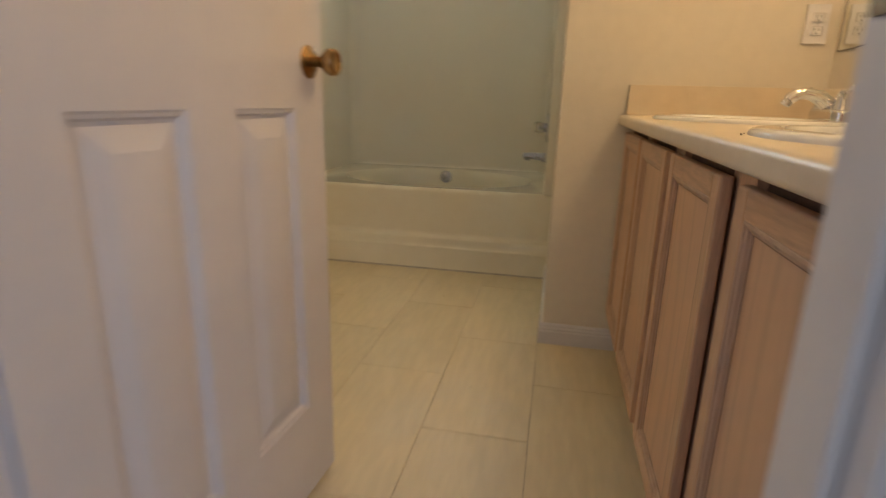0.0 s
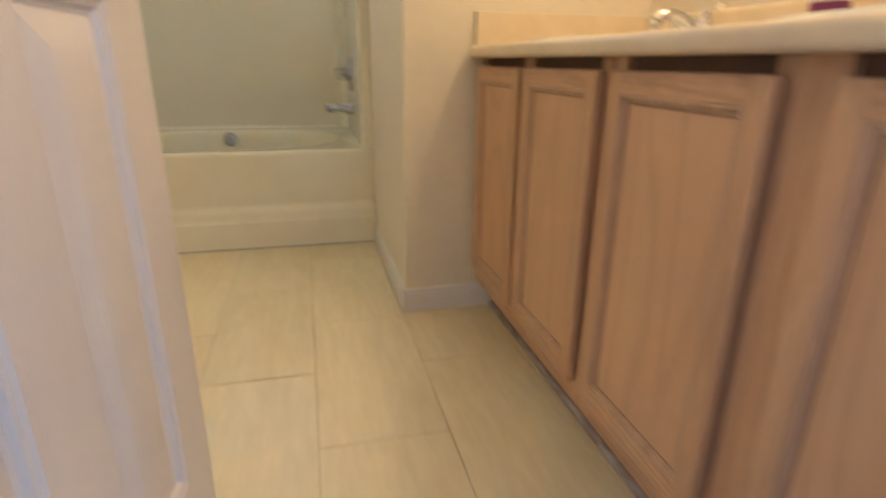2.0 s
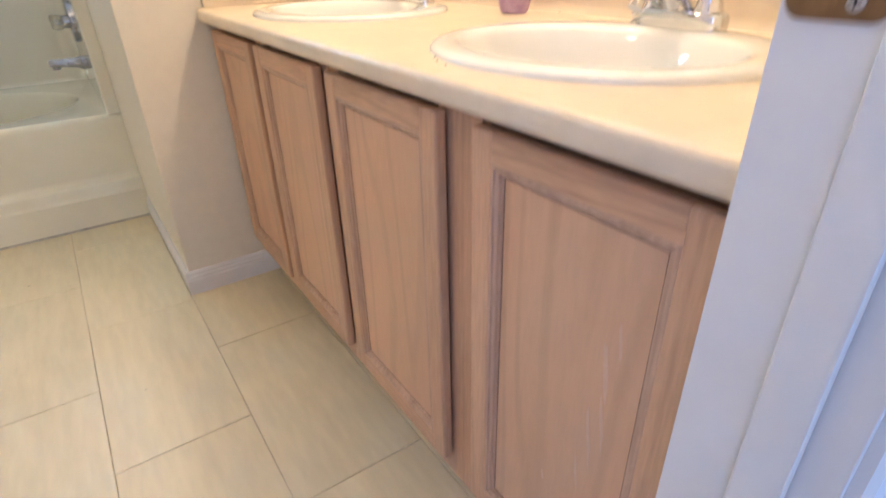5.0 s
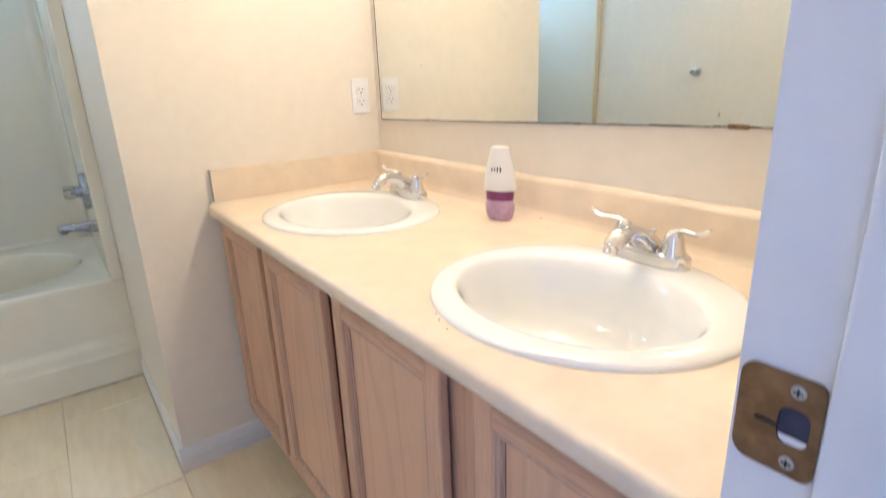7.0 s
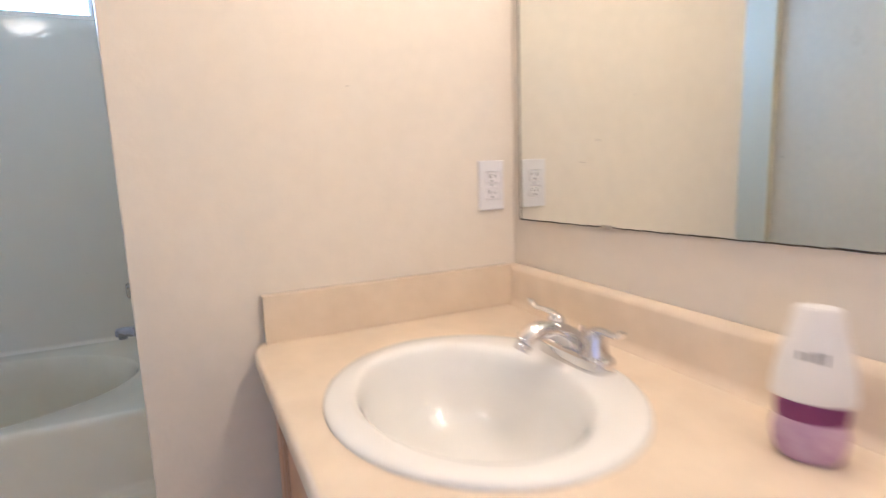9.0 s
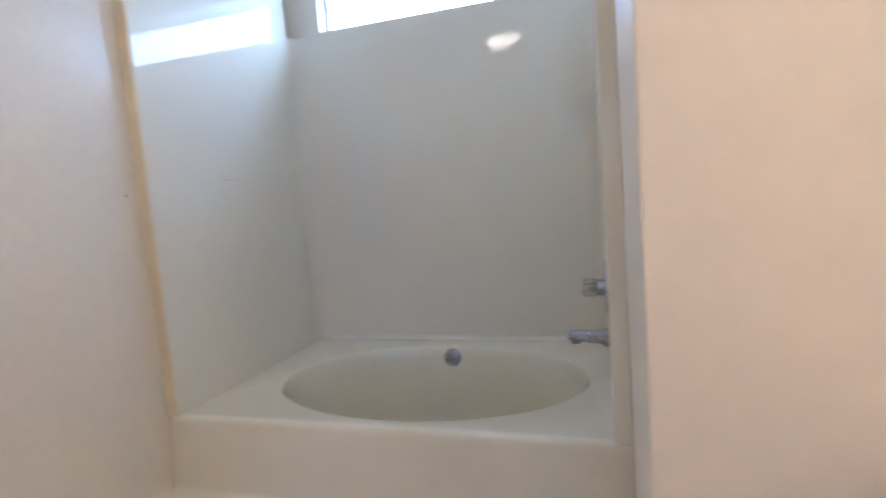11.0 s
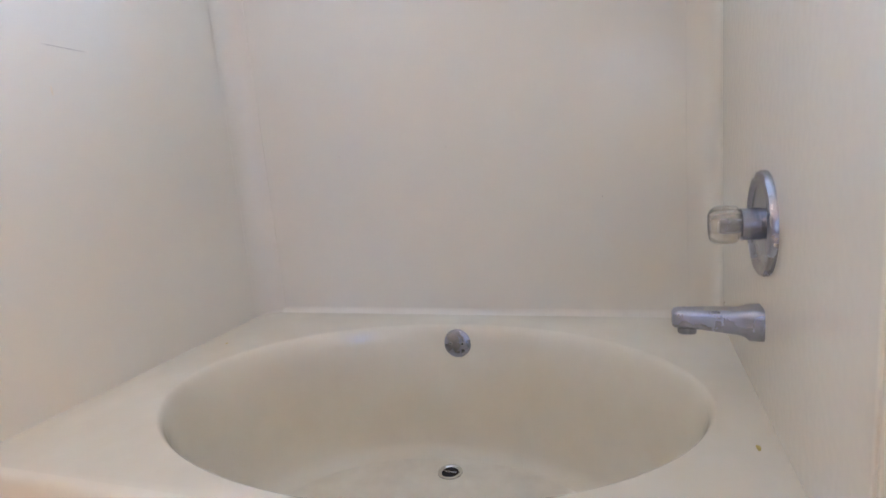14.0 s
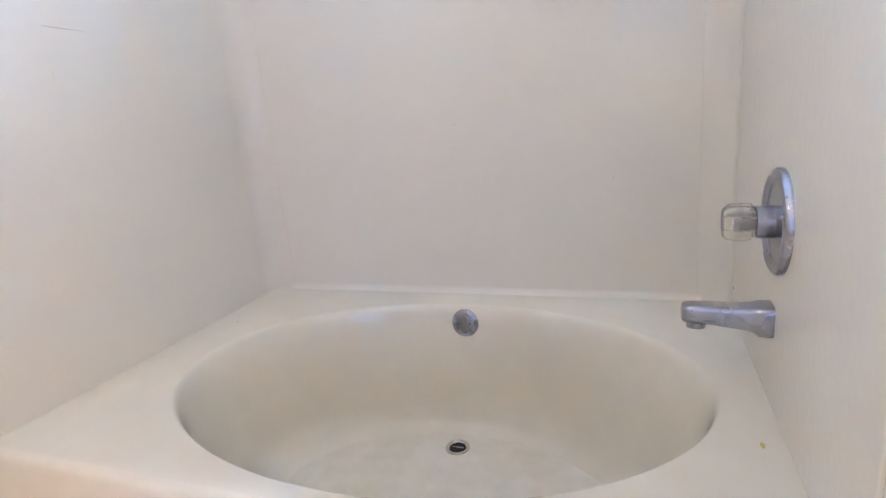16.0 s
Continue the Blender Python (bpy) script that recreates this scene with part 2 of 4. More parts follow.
def lathe(bm, profile, segs=24, m=Matrix.Identity(4), squash=(1, 1), cap=(True, True)):
    """Turns (radius, height) pairs about the z axis of m."""
    loops = []
    for r, h in profile:
        loops.append([m @ Vector((r * squash[0] * math.cos(2 * math.pi * i / segs), r * squash[1] * math.sin(2 * math.pi * i / segs), h)) for i in range(segs)])
    rings(bm, loops, cap=cap)
    return bm


def tube(bm, path, radii, segs=14, flat=1.0):
    """Sweeps a round section of the given radii along a path."""
    pts = [Vector(p) for p in path]
    loops, up = [], None
    for i, p in enumerate(pts):
        d = (pts[min(i + 1, len(pts) - 1)] - pts[max(i - 1, 0)]).normalized()
        if up is None:
            up = Vector((0, 0, 1)) if abs(d.z) < 0.9 else Vector((1, 0, 0))
        side = d.cross(up).normalized()
        up = side.cross(d).normalized()
        r = radii[i]
        loops.append([p + side * (r * math.cos(2 * math.pi * k / segs)) + up * (r * flat * math.sin(2 * math.pi * k / segs)) for k in range(segs)])
    rings(bm, loops, cap=(True, True))
    return bm


def extrude(bm, outline, axis, a, b):
    """A closed outline of two coordinates drawn out along an axis from a to b."""
    def at(p, q):
        return {"x": (q, p[0], p[1]), "y": (p[0], q, p[1]), "z": (p[0], p[1], q)}[axis]
    rings(bm, [[at(p, a) for p in outline], [at(p, b) for p in outline]], cap=(True, True))
    return bm


def ellipse(cx, cy, ax, ay, z, n=64):
    return [(cx + ax * math.cos(2 * math.pi * i / n), cy + ay * math.sin(2 * math.pi * i / n), z) for i in range(n)]


def plate_with_holes(bm, outer, holes):
    """A flat face inside the outer loop, with the hole loops left out."""
    edges, kept = [], []
    for lp in [outer, *holes]:
        vs = [bm.verts.new(p) for p in lp]
        kept.append(vs)
        edges += [bm.edges.new((vs[i], vs[(i + 1) % len(vs)])) for i in range(len(vs))]
    bmesh.ops.triangle_fill(bm, use_beauty=True, edges=edges)
    return kept


# ---- the setting ----
XE, XW, YS, YN, ZC = 0.868, -1.52, -1.640, 1.93, 2.44
SURX0, SURX1, SURY0, SURY1, SURZ = -1.475, -0.028, 0.915, 1.90, 1.95
RIM = 0.447
SX = 0.022


def setting(name, bm, mat, label, category, smooth=38.0):
    return tagged(link(name, bm, mat, None, "", smooth), label, category, "", "structure")


floor = setting("floor", box_bm(XW - 0.12, -1.72, -0.06, 1.0, 2.05, -0.004), GROUT, "brown grouted subfloor under cream streaked tiles", "floor", 0)
setting("floor_hall", box_bm(-2.1, -4.6, -0.06, 2.0, -1.72, -0.006), CARPET, "plain beige carpet of the room outside the door", "floor", 0)
setting("ceiling", box_bm(-2.1, -4.6, ZC, 2.0, 2.1, ZC + 0.1), CEIL, "plain white painted ceiling with light texture", "ceiling", 0)
setting("wall_east", box_bm(XE, YS, 0, XE + 0.12, 0.008, ZC), WALL, "cream painted wall behind the vanity mirror", "wall", 0)
setting("wall_stub", box_bm(SX, 0.008, 0, XE + 0.12, 2.05, ZC, bevel=0.006), WALL, "cream painted wall between vanity and bathtub", "wall")
setting("wall_west", box_bm(XW - 0.12, YS, 0, XW, 2.05, ZC), WALL, "cream painted side wall running up to the bathtub", "wall", 0)

WX0, WX1, WZ0, WZ1 = -1.335, -0.162, 1.974, 2.20
bm = bmesh.new()
box(bm, XW, YN, 0, SX, 2.05, WZ0)
box(bm, XW, YN, WZ1, SX, 2.05, ZC)
box(bm, XW, YN, WZ0, WX0, 2.05, WZ1)
box(bm, WX1, YN, WZ0, SX, 2.05, WZ1)
setting("wall_north", bm, WALL, "cream painted end wall with a narrow high window", "wall", 0)

JX0, JX1, DH = -0.543, 0.202, 2.05
bm = bmesh.new()
box(bm, XW - 0.12, YS - 0.115, 0, JX0 - 0.02, YS, ZC)
box(bm, JX1 + 0.02, YS - 0.115, 0, 2.0, YS, ZC)
box(bm, JX0 - 0.02, YS - 0.115, DH + 0.02, JX1 + 0.02, YS, ZC)
setting("wall_south", bm, WALL, "cream painted wall with the bathroom doorway", "wall", 0)
# unseen walls of the room outside, with openings made for the daylight lamps
bm = bmesh.new()
HY = YS - 0.115
box(bm, -2.1, -4.6, 0, -2.0, HY, 0.85)
box(bm, -2.1, -4.6, 2.15, -2.0, HY, ZC)
box(bm, -2.1, -4.6, 0.85, -2.0, -4.0, 2.15)
box(bm, -2.1, -2.6, 0.85, -2.0, HY, 2.15)
setting("wall_hall_west", bm, WALL, "unseen plain cream wall with an opening for a daylight lamp", "wall", 0)
bm = bmesh.new()
box(bm, 1.9, -4.6, 0, 2.0, HY, 0.8)
box(bm, 1.9, -4.6, 2.2, 2.0, HY, ZC)
box(bm, 1.9, -4.6, 0.8, 2.0, -4.3, 2.2)
box(bm, 1.9, -2.9, 0.8, 2.0, HY, 2.2)
setting("wall_hall_east", bm, WALL, "unseen plain cream wall with an opening for a daylight lamp", "wall", 0)
bm = bmesh.new()
box(bm, -2.1, -4.7, 0, 2.0, -4.6, 0.5)
box(bm, -2.1, -4.7, 2.2, 2.0, -4.6, ZC)
box(bm, -2.1, -4.7, 0.5, -1.75, -4.6, 2.2)
box(bm, 1.55, -4.7, 0.5, 2.0, -4.6, 2.2)
setting("wall_hall_south", bm, WALL, "unseen plain cream wall with an opening for a daylight lamp", "wall", 0)


def baseboard(axis, a, b, at, side):
    """A moulded skirting along an axis; at is the wall's face, side the way it sticks out."""
    prof = [(0, 0), (0.013, 0), (0.013, 0.052), (0.010, 0.058), (0.012, 0.064), (0.008, 0.072), (0.009, 0.078), (0.004, 0.086), (0, 0.086)]
    bm = extrude(bmesh.new(), [(at + side * p, q) for p, q in prof], axis, a, b)
    return setting("baseboard", bm, TRIM, "white painted moulded baseboard along the wall", "baseboard", 25)


baseboard("x", SX - 0.013, 0.34, 0.0085, -1)
baseboard("y", 0.0085, 0.83, SX, -1)
baseboard("y", YS + 0.015, 0.83, XW, 1)
baseboard("x", XW + 0.015, JX0 - 0.075, YS, 1)

# door lining, stops and casings
frame_1 = thing("door_frame", "white painted door jamb with casing", "door frame", "", "structure", (JX1, YS, 0))
frame_1.location = (0, 0, 0)
for name, x0, x1 in (("jamb", JX1, JX1 + 0.02), ("jamb", JX0 - 0.02, JX0)):
    part(name, box_bm(x0, YS - 0.117, 0, x1, YS + 0.002, DH, bevel=0.002), TRIM, frame_1)
part("head_jamb", box_bm(JX0 - 0.02, YS - 0.117, DH, JX1 + 0.02, YS + 0.002, DH + 0.02), TRIM, frame_1)
part("door_stop", box_bm(JX1 - 0.011, YS - 0.090, 0, JX1, YS - 0.0545, DH, bevel=0.004), TRIM, frame_1)
part("door_stop", box_bm(JX0, YS - 0.082, 0, JX0 + 0.011, YS - 0.046, DH, bevel=0.004), TRIM, frame_1)
CASE = [(0.0, 0.0), (0.0, 0.008), (0.006, 0.013), (0.02, 0.012), (0.028, 0.016), (0.05, 0.018), (0.057, 0.012), (0.057, 0.0)]
for sx, x in ((1, JX1 + 0.006), (-1, JX0 - 0.006)):
    for sy, y in ((1, YS + 0.002), (-1, YS - 0.117)):
        if sy > 0 and sx > 0:
            continue
        bm = extrude(bmesh.new(), [(x + sx * p, y + sy * q) for p, q in CASE], "z", 0.0, DH + 0.06)
        part("casing", bm, TRIM, frame_1)
for sy, y in ((1, YS + 0.002), (-1, YS - 0.117)):
    bm = extrude(bmesh.new(), [(y + sy * q, DH + 0.006 + p) for p, q in CASE], "x", JX0 - 0.006, JX1 + 0.006)
    part("casing", bm, TRIM, frame_1)

# strike plate on the jamb
SZ, SY = 1.029, YS - 0.033
bm = bmesh.new()
outer = []
for y, z in ((0.032, 0.036), (-0.019, 0.036), (-0.019, -0.036), (0.032, -0.036)):
    r = 0.011 if y > 0 else 0.007
    cy, cz = y - math.copysign(r, y), z - math.copysign(r, z)
    a0 = {(True, True): 0, (False, True): 90, (False, False): 180, (True, False): 270}[(y > 0, z > 0)]
    for i in range(7):
        a = radians(a0 + i * 15)
        outer.append((JX1 - 0.0025, SY + cy + r * math.cos(a), SZ + cz + r * math.sin(a)))
hole = [(JX1 - 0.0025, SY - 0.004 + 0.0095 * math.copysign(abs(math.cos(a)) ** 0.6, math.cos(a)), SZ + 0.0135 * math.copysign(abs(math.sin(a)) ** 0.6, math.sin(a)))
        for a in [2 * math.pi * i / 24 for i in range(24)]]
faces = plate_with_holes(bm, outer, [hole])
ext = bmesh.ops.extrude_face_region(bm, geom=bm.faces[:])
bmesh.ops.translate(bm, vec=(0.0022, 0, 0), verts=[v for v in ext["geom"] if isinstance(v, bmesh.types.BMVert)])
for v in bm.verts:
    bend = max(0.0, v.co.y - SY - 0.020)
    v.co.x += 11 * bend * bend
strike = part("strike_plate", bm, BRONZE, frame_1, "worn antique bronze strike plate", 30)
part("latch_pocket", box_bm(JX1 - 0.0008, SY - 0.014, SZ - 0.0145, JX1 - 0.0002, SY + 0.006, SZ + 0.0145), HOLE, strike)
part("pocket_lip", box_bm(JX1 - 0.0012, SY - 0.0125, SZ - 0.0135, JX1 - 0.0005, SY + 0.0045, SZ - 0.0078, bevel=0.0003), TRIM, strike, "white painted wood in the pocket")
part("slot", box_bm(JX1 - 0.0034, SY + 0.006, SZ - 0.004, JX1 - 0.0024, SY + 0.019, SZ - 0.001), RUST, strike)
for dz in (0.026, -0.026):
    m = Matrix.Translation((JX1 - 0.0022, SY - 0.004, SZ + dz)) @ pose(0, 0, 0, 0, -90, 0)
    sc = part("screw", lathe(bmesh.new(), [(0.0048, 0), (0.0046, 0.0012), (0.003, 0.0018)], 16, m), STEEL, strike)
    bm = bmesh.new()
    box(bm, JX1 - 0.0043, SY - 0.0046, SZ + dz - 0.0028, JX1 - 0.0039, SY - 0.0034, SZ + dz + 0.0028)
    box(bm, JX1 - 0.0044, SY - 0.0068, SZ + dz - 0.0006, JX1 - 0.0039, SY - 0.0012, SZ + dz + 0.0006)
    part("screw_slot", bm, DARK, strike)

# six-panel door, open into the bathroom
DW, DT = 0.738, 0.035
door = thing("door_1", "open white six-panel door with a brass knob", "door", "", "structure")
XC, ZK = [0, 0.119, 0.317, 0.430, 0.622, DW], [0.0, 0.226, 0.901, 1.095, 1.66, 1.76, 1.93, 2.03]
for side in (0, 1):
    y, s = (0.0, 1) if side == 0 else (DT, -1)
    for i in range(5):
        for k in range(7):
            if i in (1, 3) and k in (1, 3, 5):
                x0, x1, z0, z1 = XC[i], XC[i + 1], ZK[k], ZK[k + 1]
                bm = bmesh.new()
                loops = []
                for inset, d in ((0, 0.0), (0.004, 0.0035), (0.009, 0.005), (0.013, 0.0115), (0.019, 0.0135), (0.052, 0.002), (0.055, 0.0012)):
                    loops.append([(x0 + inset, y + s * d, z0 + inset), (x1 - inset, y + s * d, z0 + inset), (x1 - inset, y + s * d, z1 - inset), (x0 + inset, y + s * d, z1 - inset)])
                rings(bm, loops, cap=(False, True))
                part("panel", bm, DOORP, door, "", 20)
bm = bmesh.new()
gx = {}
for y in (0.0, DT):
    for x in XC:
        for z in ZK:
            gx[(x, y, z)] = bm.verts.new((x, y, z))
    for i in range(5):
        for k in range(7):
            if not (i in (1, 3) and k in (1, 3, 5)):
                bm.faces.new([gx[(XC[a], y, ZK[b])] for a, b in ((i, k), (i + 1, k), (i + 1, k + 1), (i, k + 1))])
for i in range(5):
    for z in (ZK[0], ZK[-1]):
        bm.faces.new([gx[(XC[a], y, z)] for a, y in ((i, 0.0), (i + 1, 0.0), (i + 1, DT), (i, DT))])
for k in range(7):
    for x in (0, DW):
        bm.faces.new([gx[(x, y, ZK[a])] for a, y in ((k, 0.0), (k + 1, 0.0), (k + 1, DT), (k, DT))])
part("stiles_and_rails", bm, DOORP, door, "", 20)
for s, y in ((-1, 0.0), (1, DT)):
    m = Matrix.Translation((DW - 0.058, y, 0.991)) @ pose(0, 0, 0, -90 * s, 0, 0)
    knob = part("door_handle", lathe(bmesh.new(), [(0.010, 0.006), (0.0095, 0.02), (0.012, 0.030), (0.020, 0.037), (0.0265, 0.047), (0.0275, 0.056), (0.025, 0.062), (0.020, 0.064), (0.016, 0.061), (0.004, 0.060)], 28, m), BRASS, door, "aged brass round door knob")
    part("rose", lathe(bmesh.new(), [(0.033, 0.0), (0.033, 0.003), (0.029, 0.006), (0.024, 0.007), (0.020, 0.011), (0.012, 0.013)], 28, m), BRASS, knob)
part("latch_plate", box_bm(DW - 0.0005, 0.005, 0.972, DW + 0.0012, 0.030, 1.028, bevel=0.0004), BRASS, door)
for z in (0.2, 1.02, 1.82):
    part("hinge", lathe(bmesh.new(), [(0.006, -0.045), (0.006, 0.045)], 12, Matrix.Translation((-0.004, DT + 0.004, z))), BRASS, door)
door.matrix_world = pose(-0.535, YS + 0.003, 0.012, 0, 0, 86.2)

# high window above the tub
window = thing("window_1", "narrow high white-framed window full of daylight", "window", "", "structure")
FY = 2.0
for name, a in (("frame_bottom", (WX0, FY, WZ0, WX1, 2.045, WZ0 + 0.02)), ("frame_top", (WX0, FY, WZ1 - 0.02, WX1, 2.045, WZ1)),
                ("frame_side", (WX0, FY, WZ0 + 0.02, WX0 + 0.02, 2.045, WZ1 - 0.02)), ("frame_side", (WX1 - 0.02, FY, WZ0 + 0.02, WX1, 2.045, WZ1 - 0.02))):
    part("window_frame", box_bm(*a, bevel=0.003), TRIM, window)
pane = part("pane", box_bm(WX0 + 0.02, 2.018, WZ0 + 0.02, WX1 - 0.02, 2.022, WZ1 - 0.02), GLASS, window)
pane.visible_shadow = False
setting("backdrop", box_bm(-2.2, 2.5, 1.6, 0.7, 2.52, 2.9), OUTSIDE, "bright overexposed daylight outside the window", "backdrop", 0)

# ---- vanity ----
VY0, VY1 = YS, 0.006
vanity = thing("vanity_cabinet", "pickled oak vanity cabinet with four raised doors", "cabinet")
FX, COUNTER_LOW = 0.2815, 0.8652
part("carcass", box_bm(FX + 0.02, VY0 + 0.002, 0.105, XE - 0.002, VY1, 0.70), OAK_IN, vanity)
stiles = ((0.006, -0.040), (-0.352, -0.3825), (-0.3885, -0.422), (-0.752, -0.7925), (-0.7995, -0.842), (-1.172, -1.272), (-1.608, VY0 + 0.002))
for a, b in stiles:
    part("face_stile", box_bm(FX, b, 0.105, FX + 0.02, a, COUNTER_LOW, bevel=0.001), OAK, vanity)
for (_, a), (b, _) in zip(stiles, stiles[1:]):
    if a - b < 0.05:
        continue
    # added dark strip: the shade of the open gap put into its colour
    part("top_rail", box_bm(FX + 0.014, b, 0.79, FX + 0.02, a, COUNTER_LOW), OAK_IN, vanity, "added dark strip painting the shaded gap above the doors")
    part("face_rail", box_bm(FX, b, 0.105, FX + 0.02, a, 0.20), OAK_H, vanity)
part("toe_kick", box_bm(0.344, VY0 + 0.002, 0.0, 0.362, VY1, 0.105), OAK_H, vanity, "worn oak toe kick board")
part("shoe_strip", extrude(bmesh.new(), [(0.344, 0.0), (0.330, 0.0), (0.331, 0.008), (0.337, 0.015), (0.344, 0.017)], "y", VY0 + 0.002, VY1 - 0.012), SHOE, vanity, "scuffed pale quarter-round strip")


def cabinet_door(y_far, y_near, z0=0.163, z1=0.842):
    """An oak door: stiles and rails round a moulded edge and a sunk flat panel."""
    x, t, w = FX - 0.0050, 0.0205, 0.042
    bm = bmesh.new()
    box(bm, x - t, y_far - w, z0, x, y_far, z1, bevel=0.005, segs=3)
    box(bm, x - t, y_near, z0, x, y_near + w, z1, bevel=0.005, segs=3)
    ob = part("door", bm, OAK, vanity, "", 30)
    for a, b in ((z0, z0 + w), (z1 - w, z1)):
        part("rail", box_bm(x - t + 0.0003, y_near + w - 0.004, a, x, y_far - w + 0.004, b, bevel=0.005, segs=3), OAK_H, ob, "", 30)
    mould = bmesh.new()
    prof = ((-0.006, -t + 0.006), (-0.001, -t + 0.0012), (0.003, -t + 0.0008), (0.0045, -t + 0.0035), (0.009, -t + 0.005), (0.0105, -t + 0.009), (0.013, -t + 0.0095), (0.0135, -t + 0.0125))
    rings(mould, [[(x + d, y_far - w - i, z0 + w + i), (x + d, y_far - w - i, z1 - w - i), (x + d, y_near + w + i, z1 - w - i), (x + d, y_near + w + i, z0 + w + i)] for i, d in prof])
    part("moulding", mould, OAK_DARK, ob, "", 25)
    # dark joint line that also carries the moulding's shadow in its colour
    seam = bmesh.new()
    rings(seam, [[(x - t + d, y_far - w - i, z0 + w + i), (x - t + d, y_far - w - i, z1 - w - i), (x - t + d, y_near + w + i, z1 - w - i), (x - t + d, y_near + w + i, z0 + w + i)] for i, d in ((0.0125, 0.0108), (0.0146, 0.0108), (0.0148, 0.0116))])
    part("seam", seam, OAK_IN, ob, "dark joint line with the moulding's shadow painted in", 0)
    part("panel", box_bm(x - t + 0.0112, y_near + w + 0.010, z0 + w + 0.010, x - 0.002, y_far - w - 0.010, z1 - w - 0.010), OAK_PANEL, ob)
    return ob


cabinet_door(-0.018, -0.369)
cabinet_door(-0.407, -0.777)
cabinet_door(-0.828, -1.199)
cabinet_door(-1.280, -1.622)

for y, z, a, b in ((-1.44, 0.36, 0.003, 0.010), (-1.531, 0.66, 0.003, 0.034), (-1.519, 0.61, 0.005, 0.055), (-1.524, 0.53, 0.003, 0.050), (-1.508, 0.50, 0.004, 0.060), (-1.497, 0.42, 0.003, 0.045)):
    r = random.Random(int(z * 100))
    bm = bmesh.new()
    k = [r.uniform(0.5, 1.0) for _ in range(14)]
    rings(bm, [[(FX - 0.0144 - h, y + a * k[i] * math.cos(2 * math.pi * i / 14) + 0.15 * b * k[i] * math.sin(2 * math.pi * i / 14), z + b * k[i] * math.sin(2 * math.pi * i / 14)) for i in range(14)] for h in (0.0, 0.0003)], cap=(True, True))
    part("scuff", bm, SCUFF, vanity, "pale rubbed scuff in the finish")


# ---- countertop, splashes, sinks ----
CT = 0.90
SINKS = ((0.515, -0.430), (0.52, -1.240))
top = thing("countertop", "beige laminate countertop with rounded front edge and splashes", "countertop")
bm = bmesh.new()
xf, xb = 0.250, XE - 0.0015
outer = [(xf, VY0 + 0.002, CT), (xb, VY0 + 0.002, CT), (xb, 0.0075, CT), (xf, 0.0075, CT)]
loops = plate_with_holes(bm, outer, [ellipse(cx, cy, 0.215, 0.245, CT, 48) for cx, cy in SINKS])
for vs in loops[1:]:
    low = [bm.verts.new((v.co.x, v.co.y, CT - 0.035)) for v in vs]
    for i in range(len(vs)):
        bm.faces.new((vs[i], vs[(i + 1) % len(vs)], low[(i + 1) % len(vs)], low[i]))
part("slab", bm, LAMINATE, top, "", 0)
# the rolled front edge, eased back where it runs into the side wall
nose = [(xf, CT), (0.236, CT), (0.2305, CT - 0.0012), (0.2265, CT - 0.0040), (0.2245, CT - 0.0085), (0.224, CT - 0.013), (0.224, CT - 0.024), (0.2255, CT - 0.030), (0.230, CT - 0.034), (0.250, CT - 0.0345), (0.34, CT - 0.0345)]
ends = [(VY0 + 0.002, 0.0)] + [(0.0075 - 0.065 * (1 - k / 6), 0.025 * (k / 6) ** 2.4) for k in range(7)]
bm = bmesh.new()
rings(bm, [[(p + ease * max(0.0, min(1.0, (xf - p) / 0.026)), y, q) for p, q in nose] for y, ease in ends], close=False)
part("front_edge", bm, LAMINATE, top, "", 50)
prof = [(XE - 0.0015, CT), (XE - 0.034, CT), (XE - 0.027, CT + 0.007), (XE - 0.024, CT + 0.02), (XE - 0.024, CT + 0.086), (XE - 0.021, CT + 0.094), (XE - 0.014, CT + 0.099), (XE - 0.0015, CT + 0.100)]
part("backsplash", extrude(bmesh.new(), prof, "y", VY0 + 0.002, 0.0075), LAMINATE, top, "", 50)
part("side_splash", box_bm(0.252, -0.013, CT + 0.0003, XE - 0.0245, 0.0075, CT + 0.101, bevel=0.0015), LAMINATE, top)
part("grime_line", box_bm(0.254, 0.0066, CT + 0.1005, XE - 0.026, 0.0079, CT + 0.1016), CAULK, top, "brownish grime line on the splash")
part("splash_edge", box_bm(0.2512, -0.012, CT + 0.001, 0.2525, 0.0075, CT + 0.10), CAULK, top)


def basin():
    """Self-rimming oval basin about its own centre, rim on z 0; the bowl lies towards the front."""
    sink = thing("sink", "white porcelain oval drop-in sink in the countertop", "sink", "vanity sinks")
    bm = bmesh.new()
    n = 72
    prof = [(0, 0.238, 0.268, 0.0), (0, 0.238, 0.268, 0.003), (0, 0.2365, 0.2665, 0.0065), (0, 0.232, 0.262, 0.0095), (-0.001, 0.224, 0.255, 0.0112), (-0.014, 0.186, 0.232, 0.0118), (-0.018, 0.174, 0.222, 0.0105), (-0.020, 0.168, 0.216, 0.0065),
            (-0.021, 0.163, 0.211, -0.001), (-0.022, 0.157, 0.204, -0.016), (-0.022, 0.148, 0.192, -0.05), (-0.020, 0.132, 0.170, -0.09), (-0.016, 0.104, 0.132, -0.122), (-0.012, 0.062, 0.078, -0.140), (-0.010, 0.024, 0.024, -0.146)]
    rings(bm, [ellipse(c, 0, a, b, z, n) for c, a, b, z in prof])
    part("bowl", bm, PORCELAIN, sink, "", 60)
    part("drain", lathe(bmesh.new(), [(0.024, -0.1462), (0.0235, -0.143), (0.019, -0.1425), (0.017, -0.146), (0.004, -0.147)], 24, Matrix.Translation((-0.010, 0, 0))), CHROME, sink)
    return sink


